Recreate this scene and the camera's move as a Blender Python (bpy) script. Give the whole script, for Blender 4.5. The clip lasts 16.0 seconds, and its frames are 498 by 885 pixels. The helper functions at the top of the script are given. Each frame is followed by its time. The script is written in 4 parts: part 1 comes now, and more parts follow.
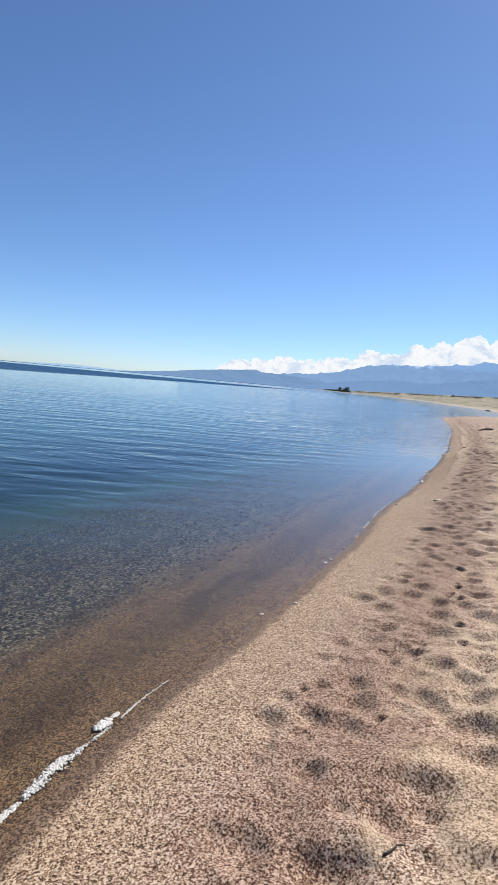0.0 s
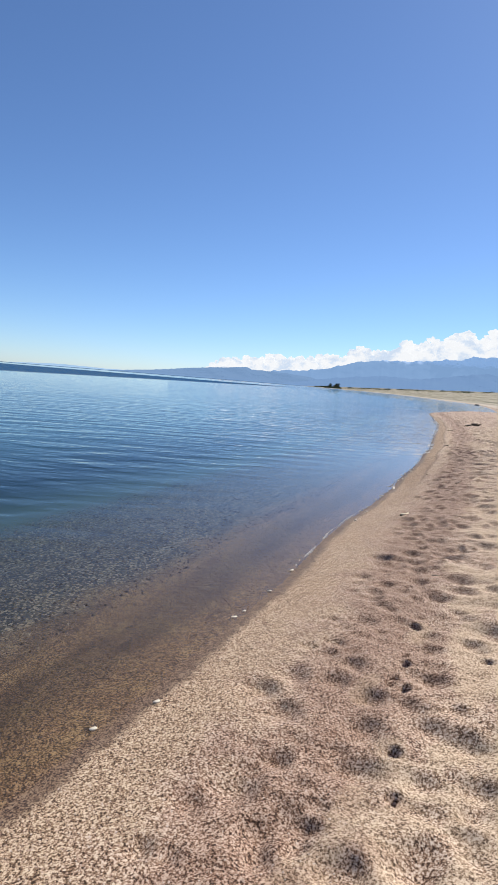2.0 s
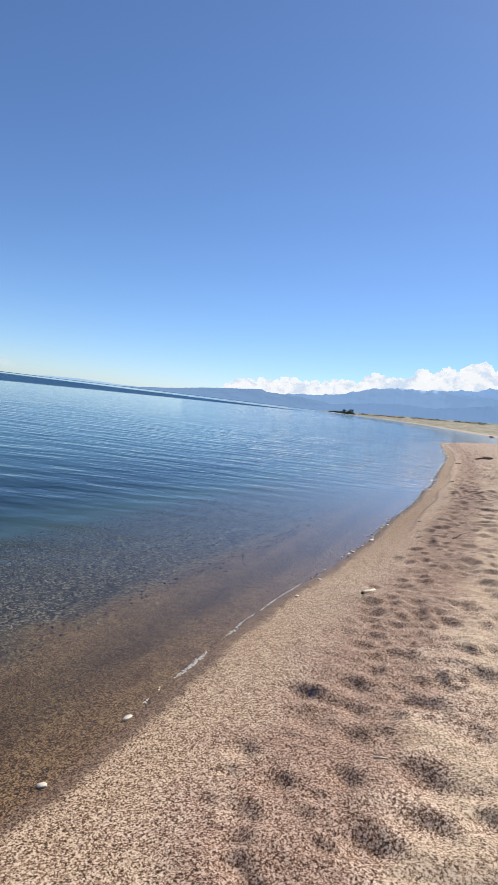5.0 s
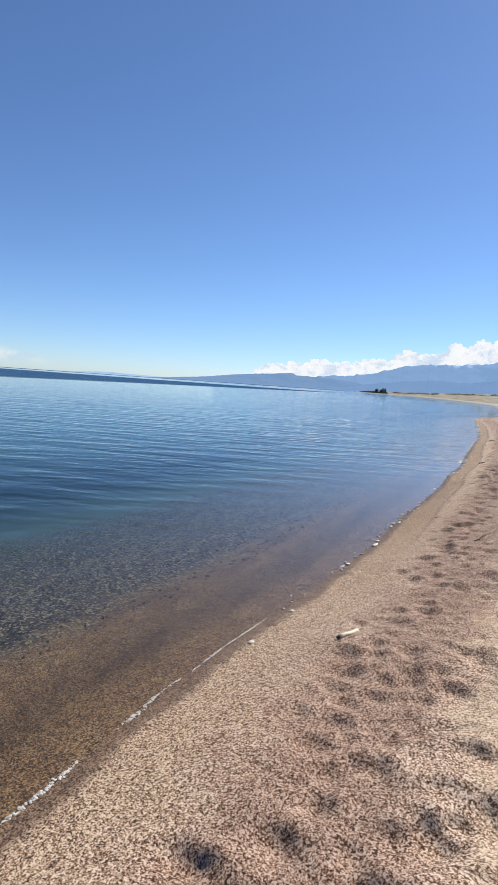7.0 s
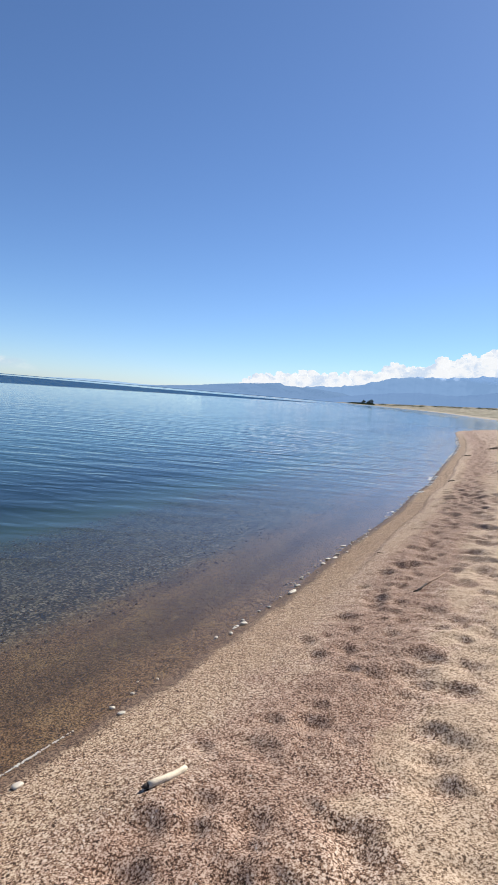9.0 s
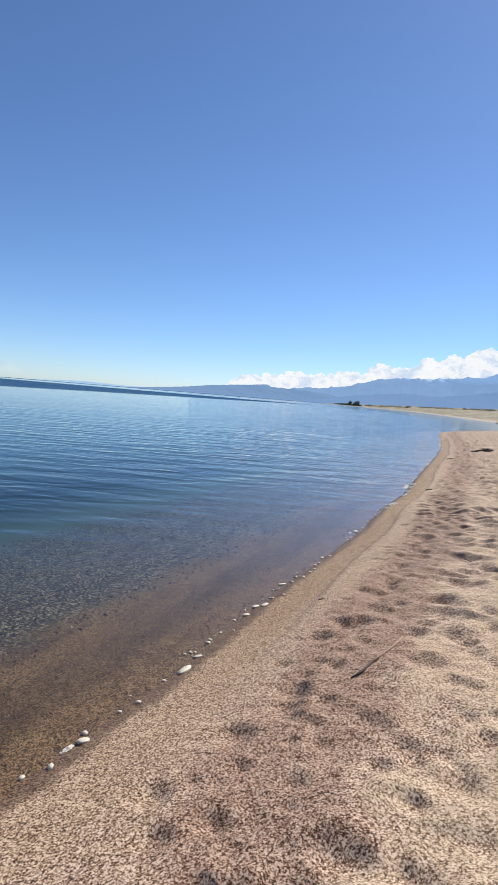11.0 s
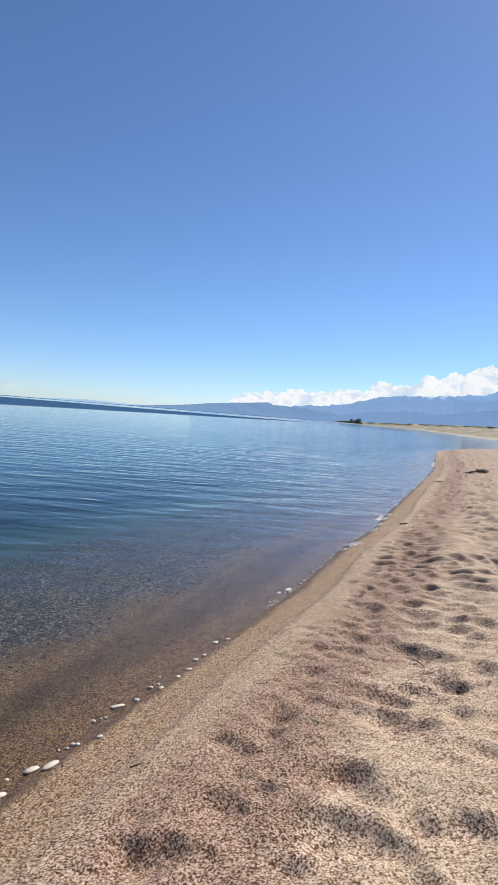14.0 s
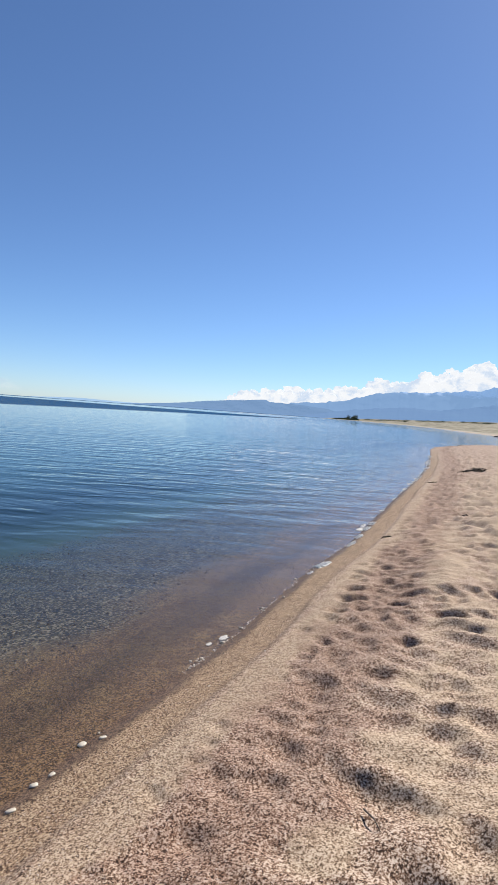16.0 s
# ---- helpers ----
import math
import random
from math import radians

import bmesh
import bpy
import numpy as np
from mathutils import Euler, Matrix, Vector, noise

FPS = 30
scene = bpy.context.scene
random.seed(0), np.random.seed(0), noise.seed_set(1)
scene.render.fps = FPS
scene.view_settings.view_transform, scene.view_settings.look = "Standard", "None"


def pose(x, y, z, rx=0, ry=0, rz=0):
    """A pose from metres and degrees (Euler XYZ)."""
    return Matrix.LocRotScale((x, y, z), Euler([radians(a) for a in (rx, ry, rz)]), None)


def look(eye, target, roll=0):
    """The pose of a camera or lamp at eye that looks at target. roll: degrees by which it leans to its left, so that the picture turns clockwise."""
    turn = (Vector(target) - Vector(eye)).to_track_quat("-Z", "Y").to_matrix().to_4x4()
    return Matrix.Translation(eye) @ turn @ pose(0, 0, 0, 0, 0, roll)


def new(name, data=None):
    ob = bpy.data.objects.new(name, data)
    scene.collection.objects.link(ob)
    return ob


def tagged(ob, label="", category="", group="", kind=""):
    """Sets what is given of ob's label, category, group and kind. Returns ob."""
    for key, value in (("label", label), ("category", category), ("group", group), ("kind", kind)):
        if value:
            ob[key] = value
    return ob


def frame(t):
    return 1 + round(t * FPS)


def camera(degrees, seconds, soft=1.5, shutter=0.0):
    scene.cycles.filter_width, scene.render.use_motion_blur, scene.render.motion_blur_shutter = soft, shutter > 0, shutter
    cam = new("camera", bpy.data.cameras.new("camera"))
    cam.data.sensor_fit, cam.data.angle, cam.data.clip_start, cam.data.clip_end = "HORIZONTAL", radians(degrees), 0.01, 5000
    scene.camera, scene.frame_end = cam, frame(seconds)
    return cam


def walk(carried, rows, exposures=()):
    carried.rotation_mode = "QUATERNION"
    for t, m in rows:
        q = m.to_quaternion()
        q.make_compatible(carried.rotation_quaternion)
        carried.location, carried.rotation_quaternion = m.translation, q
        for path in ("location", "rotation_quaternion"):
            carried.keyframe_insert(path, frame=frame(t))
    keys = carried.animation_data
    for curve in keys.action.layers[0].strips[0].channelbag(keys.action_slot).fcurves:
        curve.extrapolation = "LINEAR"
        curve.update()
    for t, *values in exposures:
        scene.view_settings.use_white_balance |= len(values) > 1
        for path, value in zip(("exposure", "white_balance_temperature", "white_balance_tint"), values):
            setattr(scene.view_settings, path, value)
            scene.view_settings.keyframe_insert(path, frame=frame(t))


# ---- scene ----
cam = camera(45.7, 16.0, soft=1.0)
PATH = [
    (0, (-0.129, -0.025, 1.732), (-0.672, 1.889, 1.532), 5.3),
    (0.5, (-0.057, 0.397, 1.754), (-0.592, 2.311, 1.524), 4.9),
    (1, (-0.038, 0.903, 1.733), (-0.562, 2.819, 1.502), 4.6),
    (1.5, (0.065, 1.337, 1.734), (-0.476, 3.251, 1.526), 4.1),
    (2, (0.225, 1.746, 1.745), (-0.29, 3.668, 1.539), 4.6),
    (2.5, (0.286, 2.239, 1.717), (-0.193, 4.169, 1.508), 5.3),
    (3, (0.384, 2.612, 1.786), (-0.121, 4.541, 1.636), 5.7),
    (3.5, (0.54, 2.984, 1.802), (-0.008, 4.904, 1.688), 5.2),
    (4, (0.561, 3.412, 1.735), (0.029, 5.337, 1.618), 7.0),
    (4.2, (0.548, 3.635, 1.722), (0.012, 5.558, 1.605), 7.2),
    (6.3, (0.689, 5.387, 1.72), (0.054, 7.274, 1.526), 4.8),
    (6.5, (0.711, 5.556, 1.709), (0.064, 7.438, 1.511), 4.4),
    (7, (0.841, 5.963, 1.749), (0.178, 7.84, 1.552), 4.0),
    (7.5, (0.941, 6.423, 1.72), (0.331, 8.317, 1.527), 5.0),
    (8, (1.051, 6.827, 1.771), (0.444, 8.726, 1.61), 5.1),
    (8.5, (1.182, 7.203, 1.803), (0.536, 9.09, 1.647), 4.3),
    (9, (1.222, 7.628, 1.752), (0.596, 9.521, 1.59), 4.9),
    (9.2, (1.222, 7.831, 1.769), (0.609, 9.727, 1.607), 5.1),
    (11.3, (1.472, 9.554, 1.761), (0.887, 11.46, 1.61), 4.7),
    (11.5, (1.524, 9.674, 1.786), (0.928, 11.578, 1.641), 4.5),
    (12, (1.6, 10.047, 1.813), (1.007, 11.953, 1.686), 5.0),
    (12.5, (1.626, 10.51, 1.824), (1.066, 12.427, 1.722), 4.8),
    (13, (1.746, 10.901, 1.795), (1.184, 12.818, 1.702), 3.9),
    (13.5, (1.853, 11.245, 1.805), (1.27, 13.156, 1.706), 3.7),
    (14, (1.833, 11.7, 1.797), (1.236, 13.607, 1.703), 4.6),
    (14.5, (1.849, 12.12, 1.8), (1.196, 14.008, 1.713), 4.3),
    (15, (1.911, 12.513, 1.81), (1.233, 14.391, 1.704), 4.0),
    (15.5, (1.924, 12.943, 1.755), (1.299, 14.838, 1.626), 4.3),
    (16, (1.956, 13.332, 1.804), (1.369, 15.241, 1.702), 4.2),
]
walk(cam, [(t, look(eye, target, roll)) for t, eye, target, roll in PATH])

# ---- world, sun and exposure ----
SUN_AZ, SUN_EL = 28.0, 46.0
world = bpy.data.worlds.new("sky_world")
scene.world = world
world.use_nodes = True
wn, wl = world.node_tree.nodes, world.node_tree.links
wn.clear()
sky = wn.new("ShaderNodeTexSky")
sky.sky_type = "NISHITA"
sky.sun_disc = False
sky.sun_elevation, sky.sun_rotation = radians(SUN_EL), radians(SUN_AZ)
sky.altitude, sky.air_density, sky.dust_density, sky.ozone_density = 1600.0, 0.9, 0.72, 8.2
wbg = wn.new("ShaderNodeBackground")
wbg.inputs["Strength"].default_value = 0.083
wout = wn.new("ShaderNodeOutputWorld")
wl.new(sky.outputs[0], wbg.inputs[0])
wl.new(wbg.outputs[0], wout.inputs[0])

sun_data = bpy.data.lights.new("sun", "SUN")
sun_data.energy, sun_data.angle, sun_data.color = 4.6, radians(0.53), (1.0, 0.96, 0.89)
sun = new("sun", sun_data)
sun.matrix_basis = look((100 * math.sin(radians(SUN_AZ)) * math.cos(radians(SUN_EL)), 100 * math.cos(radians(SUN_AZ)) * math.cos(radians(SUN_EL)),
                         100 * math.sin(radians(SUN_EL))), (0, 0, 0))
scene.view_settings.exposure = 0.71


# ---- material helpers ----
class Nodes:
    """A material's node tree, with short calls for the nodes used below."""

    def __init__(self, name):
        self.mat = bpy.data.materials.new(name)
        self.mat.use_nodes = True
        self.n, self.l = self.mat.node_tree.nodes, self.mat.node_tree.links
        self.n.clear()
        self.out = self.n.new("ShaderNodeOutputMaterial")

    def put(self, socket, value):
        if isinstance(value, bpy.types.NodeSocket):
            self.l.new(value, socket)
        elif isinstance(value, (tuple, list)) and len(value) == 3 and socket.type == "RGBA":
            socket.default_value = (*value, 1)
        else:
            socket.default_value = value

    def coord(self, kind="Object"):
        return self.n.new("ShaderNodeTexCoord").outputs[kind]

    def attr(self, name):
        a = self.n.new("ShaderNodeAttribute")
        a.attribute_name = name
        return a.outputs["Fac"]

    def mapping(self, v, scale=(1, 1, 1), rot=(0, 0, 0), loc=(0, 0, 0)):
        m = self.n.new("ShaderNodeMapping")
        self.l.new(v, m.inputs["Vector"])
        m.inputs["Scale"].default_value, m.inputs["Rotation"].default_value, m.inputs["Location"].default_value = scale, rot, loc
        return m.outputs[0]

    def noise(self, v, scale, detail=3.0, rough=0.55, distortion=0.0):
        t = self.n.new("ShaderNodeTexNoise")
        self.l.new(v, t.inputs["Vector"])
        t.inputs["Scale"].default_value, t.inputs["Detail"].default_value = scale, detail
        t.inputs["Roughness"].default_value, t.inputs["Distortion"].default_value = rough, distortion
        return t.outputs["Fac"]

    def voronoi(self, v, scale, feature="F1", out="Color", random_=1.0):
        t = self.n.new("ShaderNodeTexVoronoi")
        t.feature = feature
        self.l.new(v, t.inputs["Vector"])
        t.inputs["Scale"].default_value, t.inputs["Randomness"].default_value = scale, random_
        return t.outputs[out]

    def ramp(self, fac, stops, smooth=False):
        r = self.n.new("ShaderNodeValToRGB")
        r.color_ramp.interpolation = "EASE" if smooth else "LINEAR"
        while len(r.color_ramp.elements) < len(stops):
            r.color_ramp.elements.new(0.5)
        for e, (p, c) in zip(r.color_ramp.elements, stops):
            e.position = p
            e.color = (*c, 1) if isinstance(c, tuple) else (c, c, c, 1)
        self.put(r.inputs[0], fac)
        return r.outputs[0]

    def mix(self, fac, a, b, how="MIX"):
        m = self.n.new("ShaderNodeMix")
        m.data_type, m.blend_type = "RGBA", how
        self.put(m.inputs[0], fac)
        self.put(m.inputs[6], a)
        self.put(m.inputs[7], b)
        return m.outputs[2]

    def math(self, op, a, b=0.0, c=0.0):
        m = self.n.new("ShaderNodeMath")
        m.operation = op
        for k, v in enumerate((a, b, c)):
            self.put(m.inputs[k], v)
        return m.outputs[0]

    def step(self, v, lo, hi):
        m = self.n.new("ShaderNodeMapRange")
        m.interpolation_type = "SMOOTHSTEP"
        self.put(m.inputs["Value"], v)
        m.inputs["From Min"].default_value, m.inputs["From Max"].default_value = lo, hi
        return m.outputs[0]

    def xyz(self, v):
        s = self.n.new("ShaderNodeSeparateXYZ")
        self.l.new(v, s.inputs[0])
        return s.outputs

    def bump(self, height, strength=0.5, distance=0.01, normal=None):
        b = self.n.new("ShaderNodeBump")
        self.put(b.inputs["Strength"], strength)
        b.inputs["Distance"].default_value = distance
        self.put(b.inputs["Height"], height)
        if normal is not None:
            self.l.new(normal, b.inputs["Normal"])
        return b.outputs[0]

    def principled(self, color, rough=0.8, normal=None, spec=0.5, metal=0.0, **more):
        p = self.n.new("ShaderNodeBsdfPrincipled")
        self.put(p.inputs["Base Color"], color)
        self.put(p.inputs["Roughness"], rough)
        self.put(p.inputs["Metallic"], metal)
        self.put(p.inputs["Specular IOR Level"], spec)
        if normal is not None:
            self.l.new(normal, p.inputs["Normal"])
        for k, v in more.items():
            self.put(p.inputs[k.replace("_", " ")], v)
        return p.outputs[0]

    def done(self, shader):
        self.l.new(shader, self.out.inputs["Surface"])
        return self.mat


# ---- materials ----
def sand_material():
    """Coarse pinkish sand; wet by the water, pebbly under it, pale and finer up the beach."""
    m = Nodes("coarse_sand")
    p = m.coord()
    s = m.attr("shore")
    far = m.attr("far")
    grain = m.xyz(m.voronoi(p, 205.0))[0]
    grain2 = m.voronoi(p, 122.0, out="Color")
    grain2 = m.xyz(grain2)[1]
    blot = m.noise(p, 96.0, 2.5, 0.65)
    mid = m.noise(p, 3.2, 4.0, 0.6)
    big = m.noise(p, 0.55, 3.0, 0.5)
    wide = m.noise(p, 24.0, 3.0, 0.6)
    g = m.math("ADD", m.math("MULTIPLY", m.math("SUBTRACT", grain, 0.08), 0.26), m.math("ADD", m.math("MULTIPLY", grain2, 0.26), m.math("ADD", m.math("MULTIPLY", m.math("SUBTRACT", blot, 0.03), 0.66), m.math("MULTIPLY", m.math("SUBTRACT", wide, 0.55), 0.14))))
    pink = m.ramp(g, [(0.37, (0.026, 0.012, 0.007)), (0.45, (0.112, 0.059, 0.032)), (0.52, (0.218, 0.133, 0.085)), (0.59, (0.34, 0.232, 0.166)), (0.68, (0.54, 0.43, 0.335))])
    pale = m.ramp(g, [(0.35, (0.066, 0.040, 0.024)), (0.44, (0.203, 0.135, 0.082)), (0.54, (0.325, 0.233, 0.157)), (0.68, (0.50, 0.39, 0.282))])
    up = m.math("ADD", s, m.math("MULTIPLY", m.math("SUBTRACT", mid, 0.5), 1.2))
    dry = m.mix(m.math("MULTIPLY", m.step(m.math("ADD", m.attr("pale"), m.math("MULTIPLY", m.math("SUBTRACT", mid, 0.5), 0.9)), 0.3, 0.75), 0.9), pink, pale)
    fore = m.ramp(g, [(0.37, (0.026, 0.0135, 0.007)), (0.46, (0.13, 0.077, 0.044)), (0.54, (0.25, 0.162, 0.099)), (0.68, (0.51, 0.392, 0.27))])
    dry = m.mix(m.math("MULTIPLY", m.math("SUBTRACT", 1.0, m.step(up, 0.3, 0.75)), 0.75), dry, fore)
    dry = m.mix(m.math("MULTIPLY", m.step(big, 0.42, 0.62), 0.35), dry, m.mix(1.0, dry, (0.92, 0.86, 0.82), "MULTIPLY"))
    # heavy red grains gather along the walkers' line
    red = m.math("MULTIPLY", m.step(up, 0.55, 0.85), m.math("SUBTRACT", 1.0, m.step(up, 1.2, 1.5)))
    dry = m.mix(m.math("MULTIPLY", red, 0.8), dry, m.mix(1.0, dry, (0.72, 0.645, 0.635), "MULTIPLY"))
    dry = m.mix(m.math("MULTIPLY", m.attr("damp"), 0.6), dry, m.mix(1.0, dry, (0.74, 0.68, 0.58), "MULTIPLY"))
    # wet run-up strip
    edge = m.math("ADD", s, m.math("MULTIPLY", m.math("SUBTRACT", m.noise(p, 2.2, 4.0), 0.5), 0.16))
    wet = m.math("SUBTRACT", 1.0, m.step(edge, 0.06, 0.15))
    sand = m.mix(wet, dry, m.mix(1.0, dry, (0.42, 0.37, 0.33), "MULTIPLY"))
    # lake bed: brown sand, then a belt of dark pebbles, then dim green-grey silt
    bed_sand = m.ramp(g, [(0.38, (0.004, 0.0021, 0.0011)), (0.47, (0.039, 0.0215, 0.0105)), (0.56, (0.105, 0.06, 0.030)), (0.68, (0.25, 0.165, 0.094))])
    stone = m.xyz(m.voronoi(p, 52.0))[2]
    pebbles = m.ramp(m.math("ADD", m.math("MULTIPLY", stone, 0.45), m.math("ADD", m.math("MULTIPLY", blot, 0.35), m.math("MULTIPLY", wide, 0.2))), [(0.34, (0.002, 0.002, 0.0018)), (0.47, (0.026, 0.022, 0.016)), (0.58, (0.078, 0.064, 0.045)), (0.72, (0.25, 0.21, 0.16))])
    belt = m.math("ADD", s, m.math("MULTIPLY", m.math("SUBTRACT", m.noise(p, 1.1, 4.0, 0.6), 0.5), 1.3))
    bed_sand = m.mix(m.math("MULTIPLY", m.step(mid, 0.45, 0.65), 0.6), bed_sand, m.mix(1.0, bed_sand, (1.2, 1.28, 1.2), "MULTIPLY"))
    bed = m.mix(m.math("SUBTRACT", 1.0, m.step(belt, -1.55, -0.95)), bed_sand, pebbles)
    dark_run = m.math("MULTIPLY", m.step(edge, -0.95, -0.6), m.math("SUBTRACT", 1.0, m.step(edge, -0.5, -0.22)))
    bed = m.mix(m.math("MULTIPLY", dark_run, 0.5), bed, m.mix(1.0, bed, (0.34, 0.36, 0.36), "MULTIPLY"))
    streak = m.math("MULTIPLY", m.step(m.noise(m.mapping(p, (3.0, 0.7, 1.0), (0, 0, radians(-16))), 1.4, 3.0), 0.5, 0.62), m.math("SUBTRACT", 1.0, m.step(belt, -0.3, -0.15)))
    bed = m.mix(m.math("MULTIPLY", streak, 0.55), bed, m.mix(1.0, bed, (0.5, 0.46, 0.44), "MULTIPLY"))
    bed = m.mix(m.math("SUBTRACT", 1.0, m.step(belt, -5.5, -3.6)), bed, (0.07, 0.10, 0.09))
    col = m.mix(m.math("SUBTRACT", 1.0, m.step(s, -0.05, 0.02)), sand, bed)
    # far shore: pale strip, then dry scrub in bands
    fn = m.noise(m.mapping(p, (0.02, 0.004, 1.0)), 3.0, 5.0, 0.65)
    scrub = m.ramp(fn, [(0.36, (0.055, 0.05, 0.027)), (0.48, (0.15, 0.128, 0.075)), (0.58, (0.29, 0.245, 0.172)), (0.66, (0.10, 0.092, 0.052))])
    land = m.mix(m.step(m.math("ADD", s, m.math("MULTIPLY", fn, 8.0)), 6.0, 14.0), (0.33, 0.278, 0.212), scrub)
    col = m.mix(m.math("MULTIPLY", far, m.step(s, 0.2, 2.0)), col, land)
    rough = m.math("SUBTRACT", 0.92, m.math("MULTIPLY", wet, 0.35))
    hgt = m.math("ADD", m.math("MULTIPLY", m.voronoi(p, 205.0, out="Distance"), -1.0), m.math("MULTIPLY", blot, 1.6))
    nrm = m.bump(hgt, 0.12, 0.001)
    nrm = m.bump(m.noise(p, 14.0, 2.0, 0.5), 0.25, 0.012, nrm)
    return m.done(m.principled(col, rough, nrm, spec=0.25))


def water_material():
    """Clear lake water: clear over the shallows, its own blue-green over depth, mirror-like ripples, ruffled far out."""
    m = Nodes("lake_water")
    p = m.coord()
    depth = m.attr("depth")
    x, y, z = m.xyz(p)
    q = m.mapping(p, (1, 1, 1), (0, 0, radians(-23)))
    long_ = m.noise(m.mapping(q, (0.42, 1.0, 1.0)), 1.25, 2.0, 0.5, 0.3)
    broad = m.noise(m.mapping(q, (0.32, 1.0, 1.0), (0, 0, radians(8))), 0.36, 2.0, 0.5, 0.3)
    short = m.noise(m.mapping(p, (0.5, 1.0, 1.0), (0, 0, radians(-10))), 2.6, 3.0, 0.55, 0.4)
    fine = m.noise(m.mapping(p, (0.7, 1.0, 1.0)), 9.0, 2.0, 0.5)
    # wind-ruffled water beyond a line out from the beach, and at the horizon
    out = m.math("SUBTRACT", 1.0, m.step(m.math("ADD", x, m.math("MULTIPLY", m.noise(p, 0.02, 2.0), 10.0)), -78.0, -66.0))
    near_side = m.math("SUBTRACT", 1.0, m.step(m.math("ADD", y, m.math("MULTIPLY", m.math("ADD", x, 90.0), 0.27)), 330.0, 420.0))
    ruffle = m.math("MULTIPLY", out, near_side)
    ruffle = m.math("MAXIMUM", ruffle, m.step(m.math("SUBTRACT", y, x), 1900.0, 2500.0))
    calm = m.math("MULTIPLY", m.step(m.math("MULTIPLY", depth, -1.0), -0.5, -0.02), m.math("SUBTRACT", 1.0, m.step(y, 15.0, 26.0)))
    h = m.math("ADD", long_, m.math("ADD", m.math("MULTIPLY", short, 0.45), m.math("ADD", m.math("MULTIPLY", fine, 0.03), m.math("MULTIPLY", broad, 0.6))))
    reach = m.math("SQRT", m.math("ADD", m.math("MULTIPLY", x, x), m.math("MULTIPLY", m.math("SUBTRACT", y, 8.0), m.math("SUBTRACT", y, 8.0))))
    glassy = m.step(m.math("ADD", reach, m.math("MULTIPLY", m.noise(p, 0.05, 2.0), 24.0)), 24.0, 80.0)
    bay = m.math("MULTIPLY", m.step(m.math("DIVIDE", x, m.math("ADD", y, 10.0)), -0.3, -0.02), m.step(y, 16.0, 34.0))
    stren = m.math("MULTIPLY", m.math("SUBTRACT", 1.0, calm), m.math("SUBTRACT", 0.34, m.math("MULTIPLY", glassy, m.math("SUBTRACT", 0.08, m.math("MULTIPLY", bay, 0.08)))))
    stren = m.math("ADD", stren, m.math("MULTIPLY", ruffle, 1.6))
    stren = m.math("ADD", stren, m.math("MULTIPLY", bay, m.math("ADD", 0.25, m.math("MULTIPLY", m.step(y, 150.0, 500.0), 0.8))))
    nrm = m.bump(h, stren, 0.12)
    # open-water normals lean to the camera to fit its view, less in the bay
    lean = m.math("MULTIPLY", stren, m.math("SUBTRACT", 1.0, m.math("MULTIPLY", bay, 0.75)))
    nrm = m.bump(m.math("MULTIPLY", m.xyz(q)[1], 0.42), lean, 0.12, nrm)
    fres = m.n.new("ShaderNodeFresnel")
    fres.inputs["IOR"].default_value = 1.245
    m.l.new(nrm, fres.inputs["Normal"])
    gloss = m.n.new("ShaderNodeBsdfGlossy")
    gloss.inputs["Color"].default_value = (1, 1, 1, 1)
    m.put(gloss.inputs["Roughness"], m.math("ADD", 0.015, m.math("MULTIPLY", ruffle, 0.05)))
    m.l.new(nrm, gloss.inputs["Normal"])
    clear = m.n.new("ShaderNodeBsdfTransparent")
    m.put(clear.inputs["Color"], m.ramp(m.math("DIVIDE", depth, 1.2), [(0.0, (0.98, 0.98, 0.97)), (0.4, (0.72, 0.82, 0.80)), (1.0, (0.32, 0.50, 0.52))]))
    # where ruffled, the higher sky's reflected blue is put into the body colour
    body = m.n.new("ShaderNodeBsdfDiffuse")
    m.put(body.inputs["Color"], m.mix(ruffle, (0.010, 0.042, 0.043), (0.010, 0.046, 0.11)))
    under = m.n.new("ShaderNodeMixShader")
    m.l.new(m.step(depth, 0.25, 1.5), under.inputs[0])
    m.l.new(clear.outputs[0], under.inputs[1])
    m.l.new(body.outputs[0], under.inputs[2])
    top = m.n.new("ShaderNodeMixShader")
    m.l.new(m.math("MULTIPLY", fres.outputs[0], m.math("SUBTRACT", 1.0, m.math("MULTIPLY", ruffle, 0.75))), top.inputs[0])
    m.l.new(under.outputs[0], top.inputs[1])
    m.l.new(gloss.outputs[0], top.inputs[2])
    return m.done(top.outputs[0])


